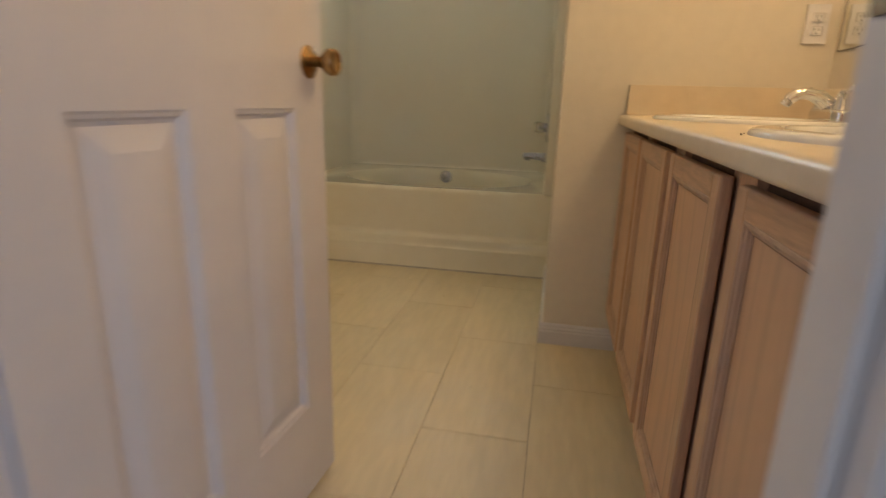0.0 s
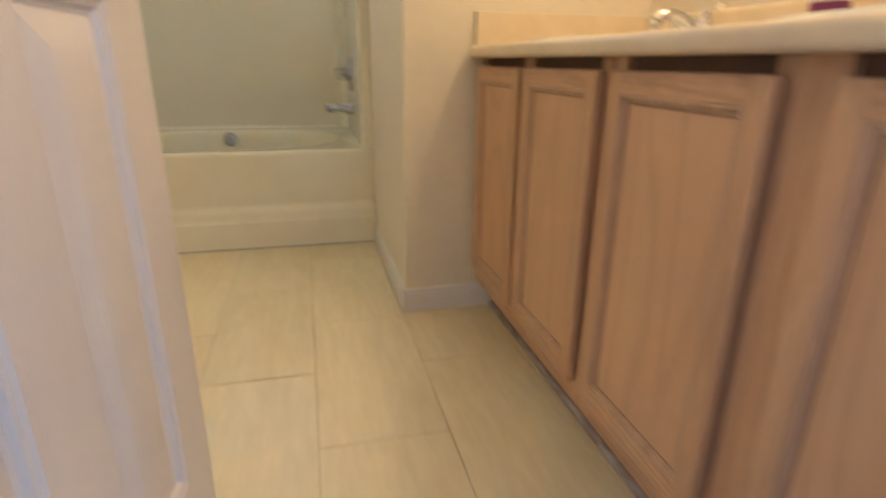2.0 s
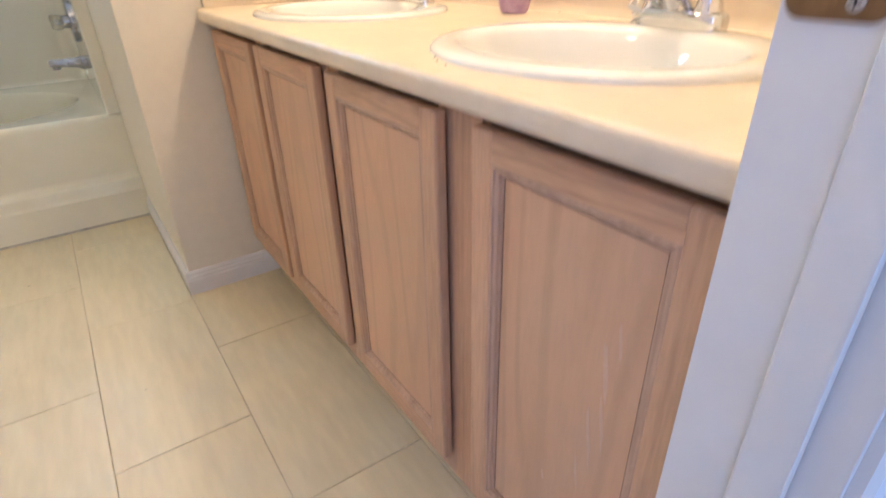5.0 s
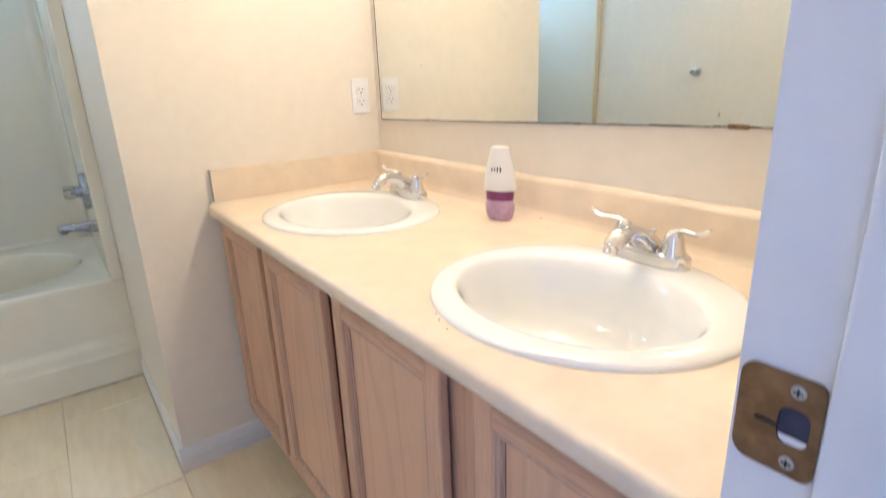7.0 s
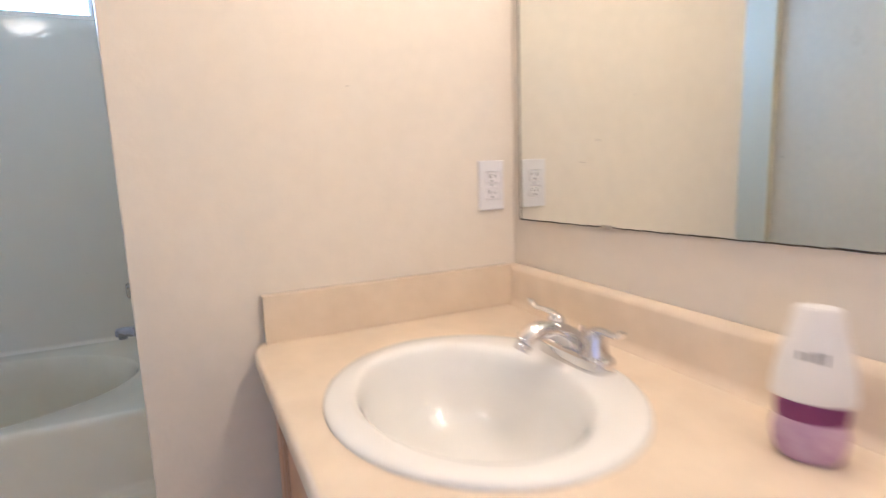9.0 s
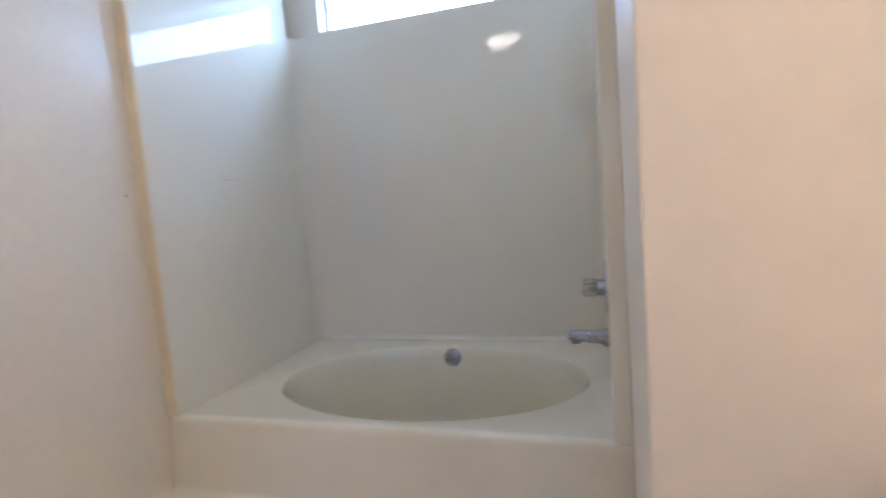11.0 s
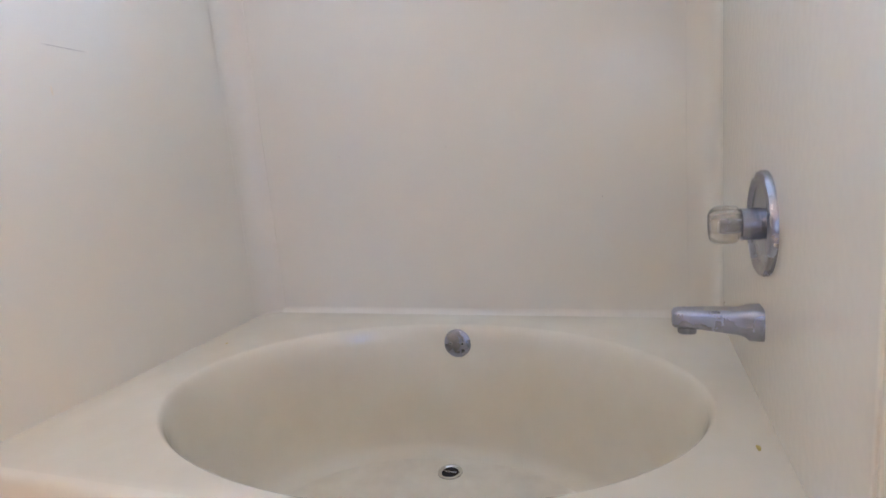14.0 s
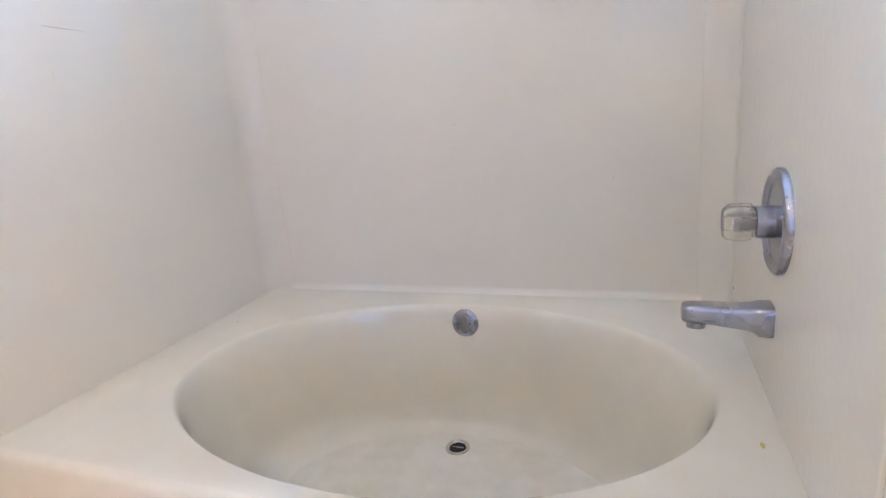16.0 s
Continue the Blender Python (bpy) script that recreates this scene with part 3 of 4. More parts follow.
def faucet():
    """Centre-set two-handle faucet: base along y, spout towards -x."""
    f = thing("faucet", "polished chrome two-handle faucet mounted on the sink rim", "faucet", "vanity faucets")
    bm = bmesh.new()
    loops = []
    for k, z in ((1.0, 0.0), (1.0, 0.018), (0.97, 0.023), (0.88, 0.027)):
        loops.append([(k * 0.027 * math.copysign(abs(math.cos(a)) ** 0.7, math.cos(a)), k * 0.084 * math.copysign(abs(math.sin(a)) ** 0.45, math.sin(a)), z) for a in [2 * math.pi * i / 40 for i in range(40)]])
    rings(bm, loops, cap=(True, True))
    base = part("base", bm, CHROME, f)
    bm = bmesh.new()
    tube(bm, [(0.012, 0, 0.012), (0.004, 0, 0.026), (-0.010, 0, 0.040), (-0.029, 0, 0.053), (-0.050, 0, 0.062), (-0.070, 0, 0.065), (-0.086, 0, 0.062), (-0.098, 0, 0.054), (-0.104, 0, 0.047)],
         [0.030, 0.0275, 0.0235, 0.0195, 0.0170, 0.0165, 0.0172, 0.0175, 0.0160], 20, 0.9)
    spout = part("spout", bm, CHROME, f)
    part("aerator", lathe(bmesh.new(), [(0.0125, -0.006), (0.0130, 0.004), (0.010, 0.012)], 18, Matrix.Translation((-0.107, 0, 0.040)) @ pose(0, 0, 0, 0, 32, 0)), CHROME, spout)
    part("lift_rod", lathe(bmesh.new(), [(0.0025, 0.02), (0.0025, 0.046), (0.0045, 0.048), (0.0055, 0.053), (0.004, 0.058)], 12, Matrix.Translation((0.018, 0, 0))), CHROME, f)
    for s in (1, -1):
        bm = bmesh.new()
        lathe(bm, [(0.0235, 0.018), (0.0235, 0.026), (0.021, 0.030), (0.0185, 0.042), (0.0165, 0.054), (0.0135, 0.064), (0.007, 0.070)], 24, Matrix.Translation((0, s * 0.052, 0)))
        h = part("handle", bm, CHROME, f)
        lv = bmesh.new()
        tube(lv, [(0.0, s * 0.048, 0.062), (-0.002, s * 0.060, 0.070), (-0.004, s * 0.078, 0.072), (-0.006, s * 0.098, 0.070), (-0.008, s * 0.112, 0.075), (-0.009, s * 0.120, 0.083)], [0.010, 0.010, 0.0085, 0.008, 0.0075, 0.005], 12, 0.55)
        part("lever", lv, CHROME, h)
    return f


s0, f0 = basin(), faucet()
s0.location = (*SINKS[0], CT)
f0.location = (SINKS[0][0] + 0.196, SINKS[0][1] + 0.012, CT + 0.0112)
copy_thing(s0, pose(*SINKS[1], CT))
copy_thing(f0, pose(SINKS[1][0] + 0.194, SINKS[1][1] + 0.008, CT + 0.0112))

# soap bottle
bottle = thing("soap_bottle", "white-capped bottle with a purple label on the counter", "bottle")
bottle.location = (0.756, -0.782, CT + 0.0005)
bottle.rotation_euler = (0, 0, radians(25))


def bottle_loops(prof):
    return [[(r * 0.56 * math.cos(2 * math.pi * i / 32), r * 0.9 * math.sin(2 * math.pi * i / 32), h) for i in range(32)] for r, h in prof]


bm = bmesh.new()
rings(bm, bottle_loops([(0.031, 0.0), (0.037, 0.006), (0.042, 0.022), (0.043, 0.034), (0.041, 0.044), (0.0395, 0.050)]), cap=(True, False))
part("body", bm, MAUVE, bottle, "mauve lower label")
bm = bmesh.new()
rings(bm, bottle_loops([(0.0395, 0.050), (0.0405, 0.056), (0.041, 0.068), (0.039, 0.074), (0.030, 0.078)]), cap=(False, True))
part("band", bm, PURPLE, bottle, "dark purple band")
bm = bmesh.new()
rings(bm, bottle_loops([(0.030, 0.074), (0.0465, 0.0745), (0.0475, 0.080), (0.045, 0.105), (0.038, 0.135), (0.030, 0.160), (0.0265, 0.178), (0.022, 0.182)]), cap=(True, True))
cap = part("cap", bm, CAPW, bottle, "white tapered cap")
for i, (w, h, z) in enumerate(((0.0025, 0.010, 0.128), (0.0025, 0.008, 0.128), (0.0025, 0.013, 0.128), (0.003, 0.013, 0.128))):
    y = 0.012 - i * 0.0075
    xx = -0.56 * 0.0395 * math.sqrt(max(0, 1 - (y / 0.0356) ** 2)) - 0.0004
    part("print_bar", box_bm(xx - 0.0006, y - w / 2, z - h / 2, xx + 0.0012, y + w / 2, z + h / 2), INK, cap)

# outlet on the stub wall
outlet = thing("wall_outlet", "white double wall outlet above the side splash", "outlet")
ox, oz = 0.800, 1.197
part("plate", box_bm(ox - 0.034, -0.0002, oz - 0.059, ox + 0.034, 0.0078, oz + 0.059, bevel=0.0025), PLASTIC, outlet)
for dz in (0.0195, -0.0195):
    r = part("receptacle", box_bm(ox - 0.017, -0.0025, oz + dz - 0.014, ox + 0.017, 0.0, oz + dz + 0.014, bevel=0.004), PLASTIC, outlet)
    for dx, h in ((-0.0065, 0.009), (0.0065, 0.007)):
        part("slot", box_bm(ox + dx - 0.0011, -0.0029, oz + dz + 0.003 - h / 2, ox + dx + 0.0011, -0.0024, oz + dz + 0.003 + h / 2), DARK, r)
    part("ground_hole", lathe(bmesh.new(), [(0.0024, 0), (0.0024, 0.0005)], 12, Matrix.Translation((ox, -0.0024, oz + dz - 0.0085)) @ pose(0, 0, 0, 90, 0, 0)), DARK, r)
part("screw", lathe(bmesh.new(), [(0.003, 0), (0.0025, 0.001)], 12, Matrix.Translation((ox, -0.0002, oz)) @ pose(0, 0, 0, 90, 0, 0)), STEEL, outlet)

# mirror glued to the wall above the splash
MZ0, MZ1, MY1, MY0 = 1.113, 1.93, -0.030, -1.60
mirror = thing("mirror", "large frameless wall mirror with a dark worn lower edge", "mirror")
TILT = 0.040 / (MY1 - MY0)
bm = box_bm(XE - 0.0065, MY0, MZ0, XE - 0.001, MY1, MZ1)
for v in bm.verts:
    if v.co.z < 1.5 and v.co.y < -1:
        v.co.z += 0.040
part("glass", bm, MIRROR, mirror)
bm = bmesh.new()
rng = random.Random(4)
y = MY0
while y < MY1 - 0.002:
    step = min(rng.uniform(0.02, 0.06), MY1 - y)
    h = rng.uniform(0.0003, 0.0016)
    up = TILT * (MY1 - y - step / 2)
    box(bm, XE - 0.0075, y, MZ0 - 0.0015 + up, XE - 0.0062, y + step, MZ0 + h + up)
    y += step
box(bm, XE - 0.0073, MY1 - 0.0012, MZ0, XE - 0.0062, MY1 + 0.0008, MZ1)
part("worn_edge", bm, RUST, mirror, "dark desilvered edge", 0)
for y in (-0.33, -1.30):
    part("mirror_clip", box_bm(XE - 0.010, y - 0.018, MZ0 - 0.005 - TILT * y, XE - 0.001, y + 0.018, MZ0 + 0.0035 - TILT * y, bevel=0.0015), BRONZE if y < -1 else CAULK, mirror)

# vanity light bar above the mirror
light = thing("vanity_light", "brass bar vanity light with four warm globe bulbs", "light")
part("back_bar", box_bm(XE - 0.03, -1.20, 2.06, XE - 0.001, -0.46, 2.17, bevel=0.006), BRASS, light)
for y in (-1.10, -0.92, -0.74, -0.56):
    part("socket", lathe(bmesh.new(), [(0.022, 0.0), (0.022, 0.065), (0.016, 0.082)], 18, Matrix.Translation((XE - 0.03, y, 2.115)) @ pose(0, 0, 0, 0, -90, 0)), BRASS, light)
    bm = bmesh.new()
    bmesh.ops.create_uvsphere(bm, u_segments=18, v_segments=12, radius=0.042, matrix=Matrix.Translation((XE - 0.150, y, 2.115)))
    part("bulb", bm, BULB, light, "glowing warm globe bulb")

# flush ceiling light in the middle of the room
ceil_light = thing("ceiling_light", "lit frosted glass dome light on the ceiling", "light")
m = Matrix.Translation((-0.84, -0.42, ZC)) @ pose(0, 0, 0, 180, 0, 0)
part("base_ring", lathe(bmesh.new(), [(0.150, 0.0), (0.150, 0.018), (0.140, 0.024)], 40, m), BRASS, ceil_light)
part("dome", lathe(bmesh.new(), [(0.138, 0.022), (0.132, 0.045), (0.112, 0.068), (0.078, 0.086), (0.035, 0.096), (0.004, 0.098)], 40, m), DOME, ceil_light, "glowing frosted dome")

# ---- bathtub ----
tub = thing("bathtub", "off-white oval garden bathtub with a ledged apron", "bathtub")
BX, BY, BA, BB = -0.714, 1.385, 0.611, 0.416
bm = bmesh.new()
n = 96
TY0, TY1, TX0, TX1 = 0.937, SURY1 + 0.01, SURX0 - 0.01, SURX1 + 0.01
outer = [(TX0, TY0, RIM), (TX1, TY0, RIM), (TX1, TY1, RIM), (TX0, TY1, RIM)]
rim_loop = ellipse(BX, BY, BA, BB, RIM, n)
vs = plate_with_holes(bm, outer, [rim_loop])[1]
prof = [(0.994, 0.992, RIM - 0.0015, 0), (0.986, 0.981, RIM - 0.007, 0), (0.978, 0.970, RIM - 0.018, 0), (0.965, 0.955, RIM - 0.05, 0), (0.940, 0.933, RIM - 0.14, 0.004), (0.914, 0.914, RIM - 0.24, 0.008), (0.886, 0.892, RIM - 0.315, 0.012),
        (0.850, 0.860, RIM - 0.360, 0.015), (0.803, 0.815, RIM - 0.384, 0.017), (0.745, 0.758, RIM - 0.392, 0.018)]
prev = vs
for kx, ky, z, dy in prof:
    cur = [bm.verts.new(p) for p in ellipse(BX, BY + dy, BA * kx, BB * ky, z, n)]
    for i in range(n):
        bm.faces.new((prev[i], prev[(i + 1) % n], cur[(i + 1) % n], cur[i]))
    prev = cur
part("shell", bm, ACRYLIC, tub, "", 50)
bm = bmesh.new()
bm.faces.new([bm.verts.new(p) for p in ellipse(BX, BY + 0.018, BA * 0.747, BB * 0.760, RIM - 0.3918, n)])
part("tub_bottom", bm, TUBFLOOR, tub, "scuffed textured tub bottom", 0)
APRON = [(TY0, RIM), (0.928, RIM - 0.0015), (0.921, RIM - 0.006), (0.917, RIM - 0.014), (0.915, RIM - 0.026), (0.893, 0.205), (0.889, 0.192), (0.880, 0.184), (0.866, 0.178), (0.860, 0.168), (0.856, 0.15), (0.854, 0.135), (0.848, 0.128), (0.842, 0.120), (0.826, 0.0), (0.95, 0.0), (0.95, RIM - 0.02)]
part("apron", extrude(bmesh.new(), APRON, "x", XW + 0.003, SX - 0.001), ACRYLIC, tub, "", 40)
m = Matrix.Translation((-0.737, 1.786, 0.393)) @ pose(0, 0, 0, 82, 0, 0)
ov = part("overflow_plate", lathe(bmesh.new(), [(0.0415, -0.02), (0.0415, 0.004), (0.0385, 0.0075), (0.030, 0.0095), (0.008, 0.0105)], 36, m), SATIN, tub, "dull chrome overflow plate")
for dx in (-0.018, 0.018):
    part("screw", lathe(bmesh.new(), [(0.0045, 0.010), (0.004, 0.0122)], 14, m @ Matrix.Translation((dx, 0, 0))), STEEL, ov)
    part("screw_slot", lathe(bmesh.new(), [(0.0028, 0.012), (0.0028, 0.0128)], 8, m @ Matrix.Translation((dx, 0, 0))), DARK, ov)
m = Matrix.Translation((-0.748, 1.652, RIM - 0.3915))
dr = part("drain", lathe(bmesh.new(), [(0.036, 0.0), (0.035, 0.003), (0.028, 0.0035), (0.024, 0.0005), (0.0235, -0.004)], 32, m, cap=(False, False)), CHROME, tub, "chrome tub drain")
part("drain_hole", lathe(bmesh.new(), [(0.0245, 0.0002), (0.001, 0.0006)], 28, m), DARK, dr)
part("drain_cross", box_bm(-0.766, 1.650, RIM - 0.3905, -0.730, 1.654, RIM - 0.389), SATIN, dr)
part("caulk_bead", extrude(bmesh.new(), [(0.826, 0.0), (0.819, 0.0), (0.823, 0.006), (0.8265, 0.008)], "x", XW + 0.014, SX - 0.014), CAULK, tub, "dirty caulk bead at the floor")

# surround panels
sur = thing("tub_surround", "glossy off-white three-sided tub surround panels", "surround")
CH = 0.062
SIDEZ = 2.17
part("back_panel", box_bm(SURX0 + CH - 0.004, SURY1, RIM - 0.003, SURX1 - CH + 0.004, SURY1 + 0.028, SURZ, bevel=0.003), SURR, sur)
part("side_panel", box_bm(XW + 0.001, SURY0, RIM - 0.003, SURX0, SURY1 - CH + 0.004, SIDEZ, bevel=0.006), SURR, sur)
part("side_panel", box_bm(SURX1, SURY0, RIM - 0.003, SX - 0.001, SURY1 - CH + 0.004, SIDEZ, bevel=0.006), SURR, sur)
for s, x in ((1, SURX0), (-1, SURX1)):
    prof = [(x - s * 0.001, SURY1 - CH - 0.012), (x + s * 0.0004, SURY1 - CH - 0.011), (x + s * 0.0012, SURY1 - CH)]
    prof += [(x + s * (CH - (CH - 0.002) * math.cos(radians(a))), SURY1 - CH + (CH - 0.002) * math.sin(radians(a))) for a in range(9, 90, 9)]
    prof += [(x + s * CH, SURY1 - 0.002), (x + s * (CH + 0.011), SURY1 - 0.0015), (x + s * (CH + 0.012), SURY1 + 0.001), (x, SURY1 + 0.001)]
    part("corner_panel", extrude(bmesh.new(), prof, "z", RIM - 0.002, SURZ), SURR, sur, "", 35)
for x0, x1, m in ((XW + 0.0005, SURX0 - 0.004, YELLOWED), (SURX1 + 0.004, SX - 0.0005, SURR)):
    part("edge_strip", box_bm(x0, SURY0 - 0.006, RIM + 0.002, x1, SURY0 + 0.004, SIDEZ, bevel=0.002), m, sur, "caulked edge strip")
# small cove where the panels meet the deck
part("deck_cove", extrude(bmesh.new(), [(SURY1, RIM), (SURY1 - 0.014, RIM + 0.0005), (SURY1 - 0.006, RIM + 0.004), (SURY1 - 0.001, RIM + 0.014), (SURY1, RIM + 0.018)], "x", SURX0 + CH, SURX1 - CH), SURR, sur, "", 60)

# shower valve and tub spout on the side panel
VX, VYY, VZ = SURX1, 1.370, 0.784
valve = thing("shower_valve", "dull chrome round shower valve with clear knob", "shower valve")
m = Matrix.Translation((VX, VYY, VZ)) @ pose(0, 0, 0, 0, -90, 0)
esc = part("escutcheon", lathe(bmesh.new(), [(0.090, -0.001), (0.090, 0.006), (0.0875, 0.0115), (0.081, 0.0145), (0.075, 0.0135), (0.071, 0.0095), (0.066, 0.0085), (0.040, 0.011), (0.029, 0.012)], 48, m), SATIN, valve)
part("sleeve", lathe(bmesh.new(), [(0.0285, 0.010), (0.0275, 0.015), (0.0275, 0.038), (0.025, 0.040)], 28, m), SATIN, valve)
bm = bmesh.new()
loops = []
for r, h in ((0.024, 0.040), (0.0295, 0.044), (0.0315, 0.054), (0.0315, 0.069), (0.0295, 0.080), (0.0235, 0.087), (0.019, 0.085)):
    loops.append([m @ Vector((r * (1 + 0.07 * math.cos(8 * a)) * math.cos(a), r * (1 + 0.07 * math.cos(8 * a)) * math.sin(a), h)) for a in [2 * math.pi * i / 64 for i in range(64)]])
rings(bm, loops, cap=(True, True))
kn = part("knob", bm, ACRYL_KNOB, valve, "clear faceted acrylic knob")
part("knob_core", lathe(bmesh.new(), [(0.010, 0.040), (0.010, 0.066), (0.007, 0.07)], 16, m), SATIN, kn)
part("screw", lathe(bmesh.new(), [(0.004, 0.015), (0.0035, 0.0185)], 12, m @ Matrix.Translation((0.0, 0.055, 0))), STEEL, esc)

spout = thing("tub_spout", "dull chrome tub spout with flared base", "tub spout")
sx, sy, sz = SURX1, 1.390, 0.602
bm = bmesh.new()


def sq_loop(x, yc, zc, hw, hh, p=0.42, k=36):
    return [(x, yc + hw * math.copysign(abs(math.cos(a)) ** p, math.cos(a)), zc + hh * math.copysign(abs(math.sin(a)) ** p, math.sin(a))) for a in [2 * math.pi * i / k for i in range(k)]]


rings(bm, [sq_loop(sx + 0.001, sy, sz, 0.029, 0.030), sq_loop(sx - 0.022, sy, sz, 0.028, 0.029), sq_loop(sx - 0.030, sy, sz + 0.002, 0.024, 0.0245), sq_loop(sx - 0.042, sy, sz + 0.003, 0.0225, 0.022),
           sq_loop(sx - 0.10, sy, sz + 0.007, 0.0205, 0.0185), sq_loop(sx - 0.136, sy, sz + 0.008, 0.0198, 0.0172), sq_loop(sx - 0.144, sy, sz + 0.0072, 0.0180, 0.0155), sq_loop(sx - 0.1475, sy, sz + 0.0065, 0.0135, 0.0115)], cap=(True, True))
sp = part("body", bm, SATIN, spout, "", 50)
part("outlet_ring", lathe(bmesh.new(), [(0.0165, -0.026), (0.0165, -0.016), (0.018, -0.008)], 24, Matrix.Translation((sx - 0.122, sy, sz + 0.006))), SATIN, spout)
part("label_plate", box_bm(sx - 0.094, sy - 0.013, sz + 0.0245, sx - 0.052, sy + 0.011, sz + 0.0262, bevel=0.0004), STEEL, spout, "small worn metal label")

# robe hook on the side wall, seen in the mirror
hook = thing("robe_hook", "small round chrome robe hook on the wall", "hook")
m = Matrix.Translation((XW, 0.15, 1.225)) @ pose(0, 0, 0, 0, 90, 0)
part("rose", lathe(bmesh.new(), [(0.030, 0), (0.030, 0.006), (0.026, 0.011), (0.012, 0.014)], 28, m), CHROME, hook)
part("knob", lathe(bmesh.new(), [(0.008, 0.010), (0.007, 0.03), (0.016, 0.038), (0.021, 0.046), (0.016, 0.054), (0.006, 0.056)], 20, m), CHROME, hook)

# small marks
def mark(name, m, rx, ry, mat, label, n=10, seed=1):
    r = random.Random(seed)
    bm = bmesh.new()
    k = [r.uniform(0.6, 1.0) for _ in range(n)]
    rings(bm, [[m @ Vector((rx * k[i] * math.cos(2 * math.pi * i / n), ry * k[i] * math.sin(2 * math.pi * i / n), h)) for i in range(n)] for h in (0.0, 0.0012)], cap=(True, True))
    return tagged(link(name, bm, mat), label, "stain")


mark("stain", Matrix.Translation((-0.062, 1.23, RIM + 0.0002)), 0.005, 0.010, YELLOW, "small yellow stain on the tub deck", seed=3)
mark("stain", Matrix.Translation((0.225, -1.16, 0.0003)), 0.006, 0.005, SPECK, "dark brown speck on the floor tile", seed=5)
mark("stain", Matrix.Translation((XW + 0.0002, 0.86, 1.22)) @ pose(0, 0, 0, 0, 90, 0), 0.005, 0.003, SPECK, "small dark nick in the wall paint", seed=6)

for i, z in enumerate((1.49, 1.38, 1.28, 1.62, 1.11)):
    mark("stain", Matrix.Translation((SX + 0.0035, 0.0115, z)) @ pose(0, 0, 0, 90, 0, -45), 0.002, 0.006, SPECK, "dark chip in the painted wall corner", seed=20 + i)
mark("stain", Matrix.Translation((0.46, 0.0079, 1.42)) @ pose(0, 0, 0, 90, 0, 0), 0.006, 0.001, CAULK, "faint pencil scratch on the wall", seed=31)
for i, (x, y) in enumerate(((0.03, -1.13), (0.12, -1.19), (-0.05, -0.98), (0.20, -1.24), (-0.46, 0.42), (-0.2, -0.42), (-0.62, -0.10))):
    mark("stain", Matrix.Translation((x, y, 0.0003)), 0.0022, 0.0016, SPECK, "tiny dark fleck on the floor tile", seed=40 + i)

# specks, scratches and smudges
ON_BACK, ON_WEST, ON_EAST = pose(0, 0, 0, 90, 0, 0), pose(0, 0, 0, 0, 90, 0), pose(0, 0, 0, 0, -90, 0)
for i, (x, y, r) in enumerate(((0.281, -1.173, 0.0018), (0.272, -1.206, 0.0014), (0.292, -1.150, 0.0013), (0.826, -0.856, 0.003))):
    mark("stain", Matrix.Translation((x, y, CT + 0.0002)), r, r * 0.7, SPECK, "tiny brown speck on the laminate countertop", seed=60 + i)
for i, (x, z) in enumerate(((-0.317, 0.791), (-1.120, 0.966), (-0.759, 0.965))):
    mark("stain", Matrix.Translation((x, SURY1 - 0.0002, z)) @ ON_BACK, 0.0018, 0.0018, CAULK, "tiny dark fleck on the surround panel", seed=70 + i)
mark("scratch", Matrix.Translation((SURX0 + 0.0002, 1.266, 1.166)) @ ON_WEST, 0.013, 0.0014, YELLOWED, "short upright scratch in the surround panel", seed=75)
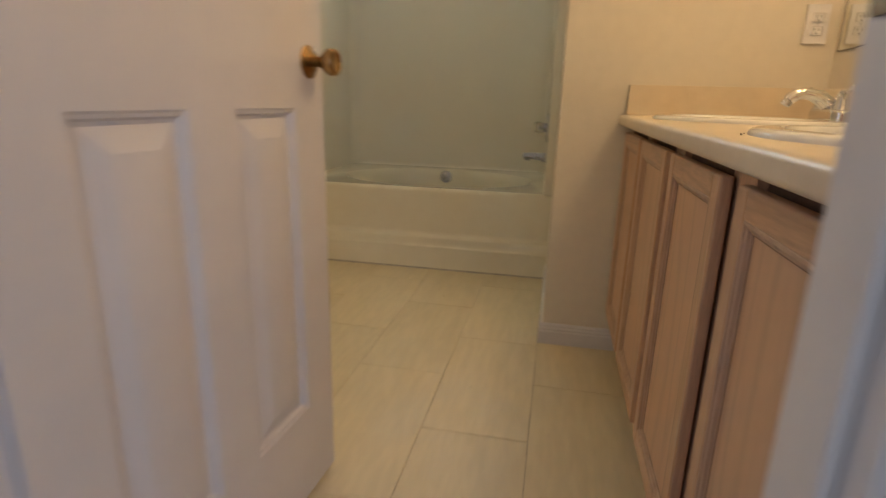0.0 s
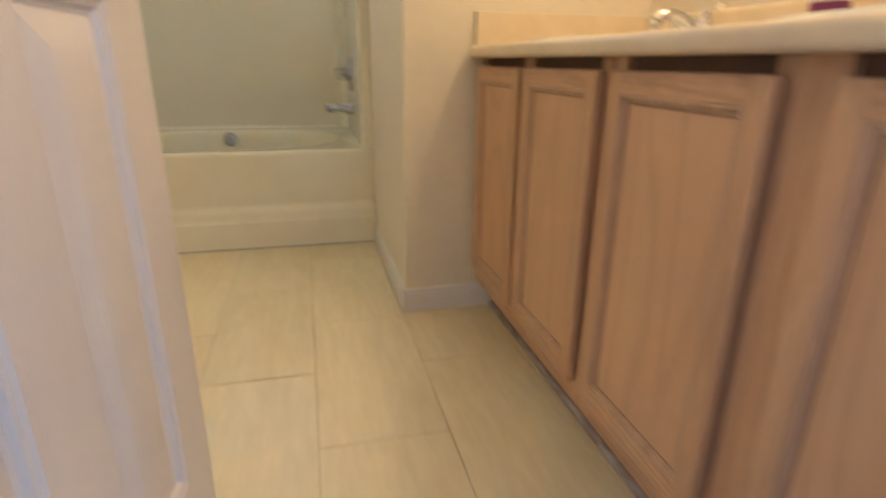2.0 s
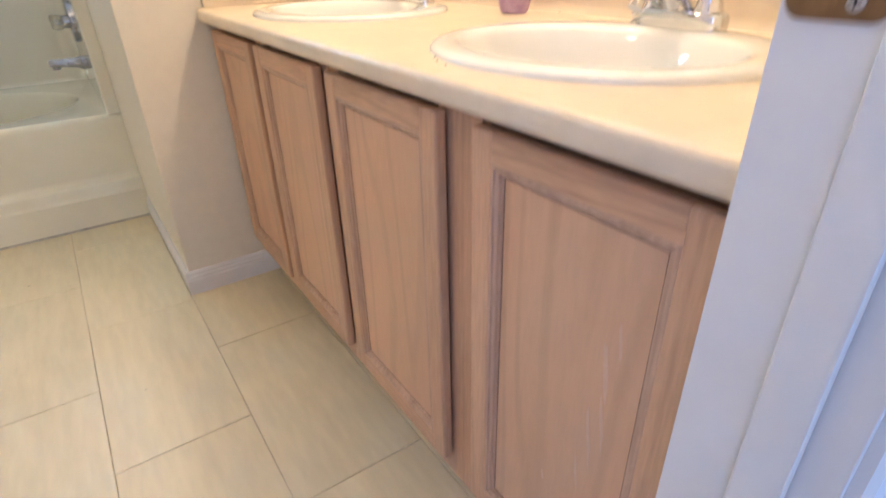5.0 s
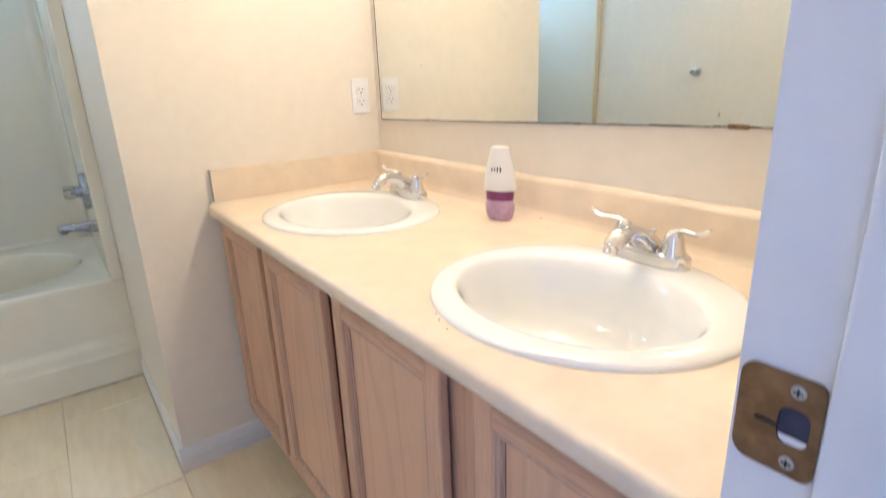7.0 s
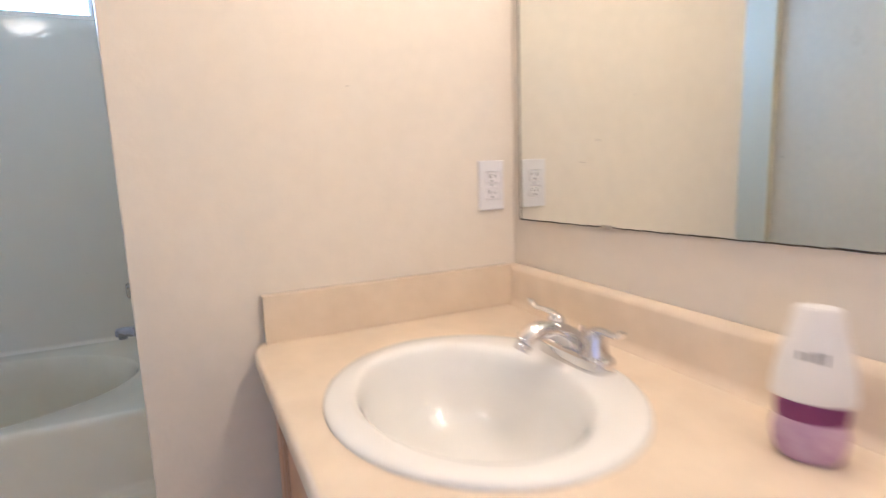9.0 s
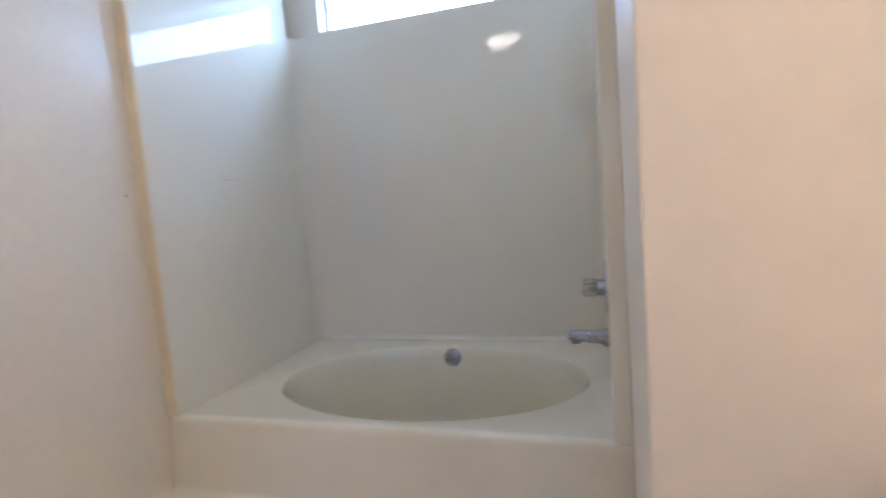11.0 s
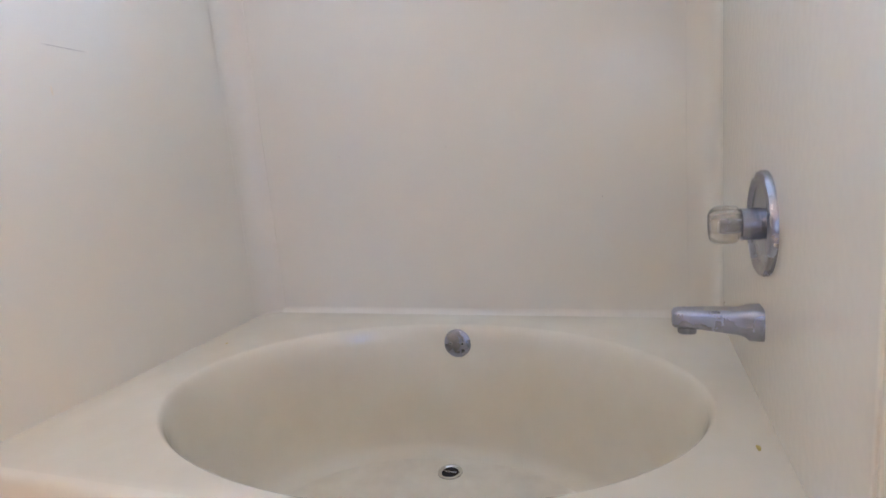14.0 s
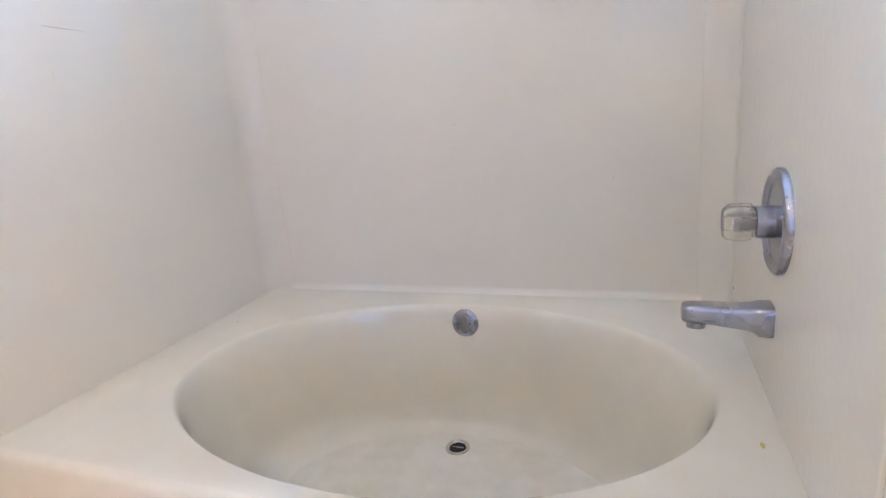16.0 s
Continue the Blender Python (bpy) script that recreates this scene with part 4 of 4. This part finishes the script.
mark("scratch", Matrix.Translation((SURX0 + 0.0002, 1.315, 1.266)) @ ON_WEST @ pose(0, 0, 0, 0, 0, 88), 0.075, 0.0009, CAULK, "long faint scratch in the surround panel", seed=76)
mark("stain", Matrix.Translation((SURX1 - 0.0002, 1.790, 0.520)) @ ON_EAST, 0.0028, 0.0018, SPECK, "dark fleck low on the surround panel", seed=77)
mark("stain", Matrix.Translation((-1.395, 1.581, RIM + 0.0002)), 0.004, 0.006, YELLOW, "faint yellow stain on the tub deck", seed=78)
for i, (y, z, a, b) in enumerate(((-0.256, 1.246, 0.0015, 0.005), (-0.300, 1.288, 0.003, 0.002), (-1.262, 1.166, 0.006, 0.0012))):
    mark("smudge", Matrix.Translation((XE - 0.0066, y, z)) @ ON_EAST, a, b, CAULK, "small dull smudge on the mirror glass", seed=80 + i)

# ---- floor tiles ----
TW, TL, J = 0.313, 0.650, 0.0018
tile_cache = {}


def tile_mesh(w, h):
    key = (round(w, 3), round(h, 3))
    if key not in tile_cache:
        bm = bmesh.new()
        b = 0.0012
        rings(bm, [[(sx * (w / 2 - i), sy * (h / 2 - i), z) for sx, sy in ((-1, -1), (1, -1), (1, 1), (-1, 1))] for i, z in ((0, -0.005), (0, -0.001), (b, 0.0))], cap=(False, True))
        bmesh.ops.recalc_face_normals(bm, faces=bm.faces)
        me = bpy.data.meshes.new("tile")
        bm.to_mesh(me)
        bm.free()
        me.materials.append(TILE)
        tile_cache[key] = me
    return tile_cache[key]


rng = random.Random(11)
FX0, FX1, FY0, FY1 = XW + 0.002, XE - 0.3, -1.72, 0.83
for c in range(-6, 4):
    x0, x1 = 0.008 + c * TW, 0.008 + (c + 1) * TW
    x0, x1 = max(x0, FX0), min(x1, FX1)
    if x1 - x0 < 0.03:
        continue
    off = -0.999 if c % 2 == 0 else -0.680
    for k in range(-4, 6):
        y0, y1 = max(off + k * TL, FY0), min(off + (k + 1) * TL, FY1)
        if y1 - y0 < 0.03:
            continue
        ob = new("tile", tile_mesh(x1 - x0 - J, y1 - y0 - J))
        ob.location = ((x0 + x1) / 2, (y0 + y1) / 2, rng.uniform(-0.0006, 0.0))
        ob.parent = floor
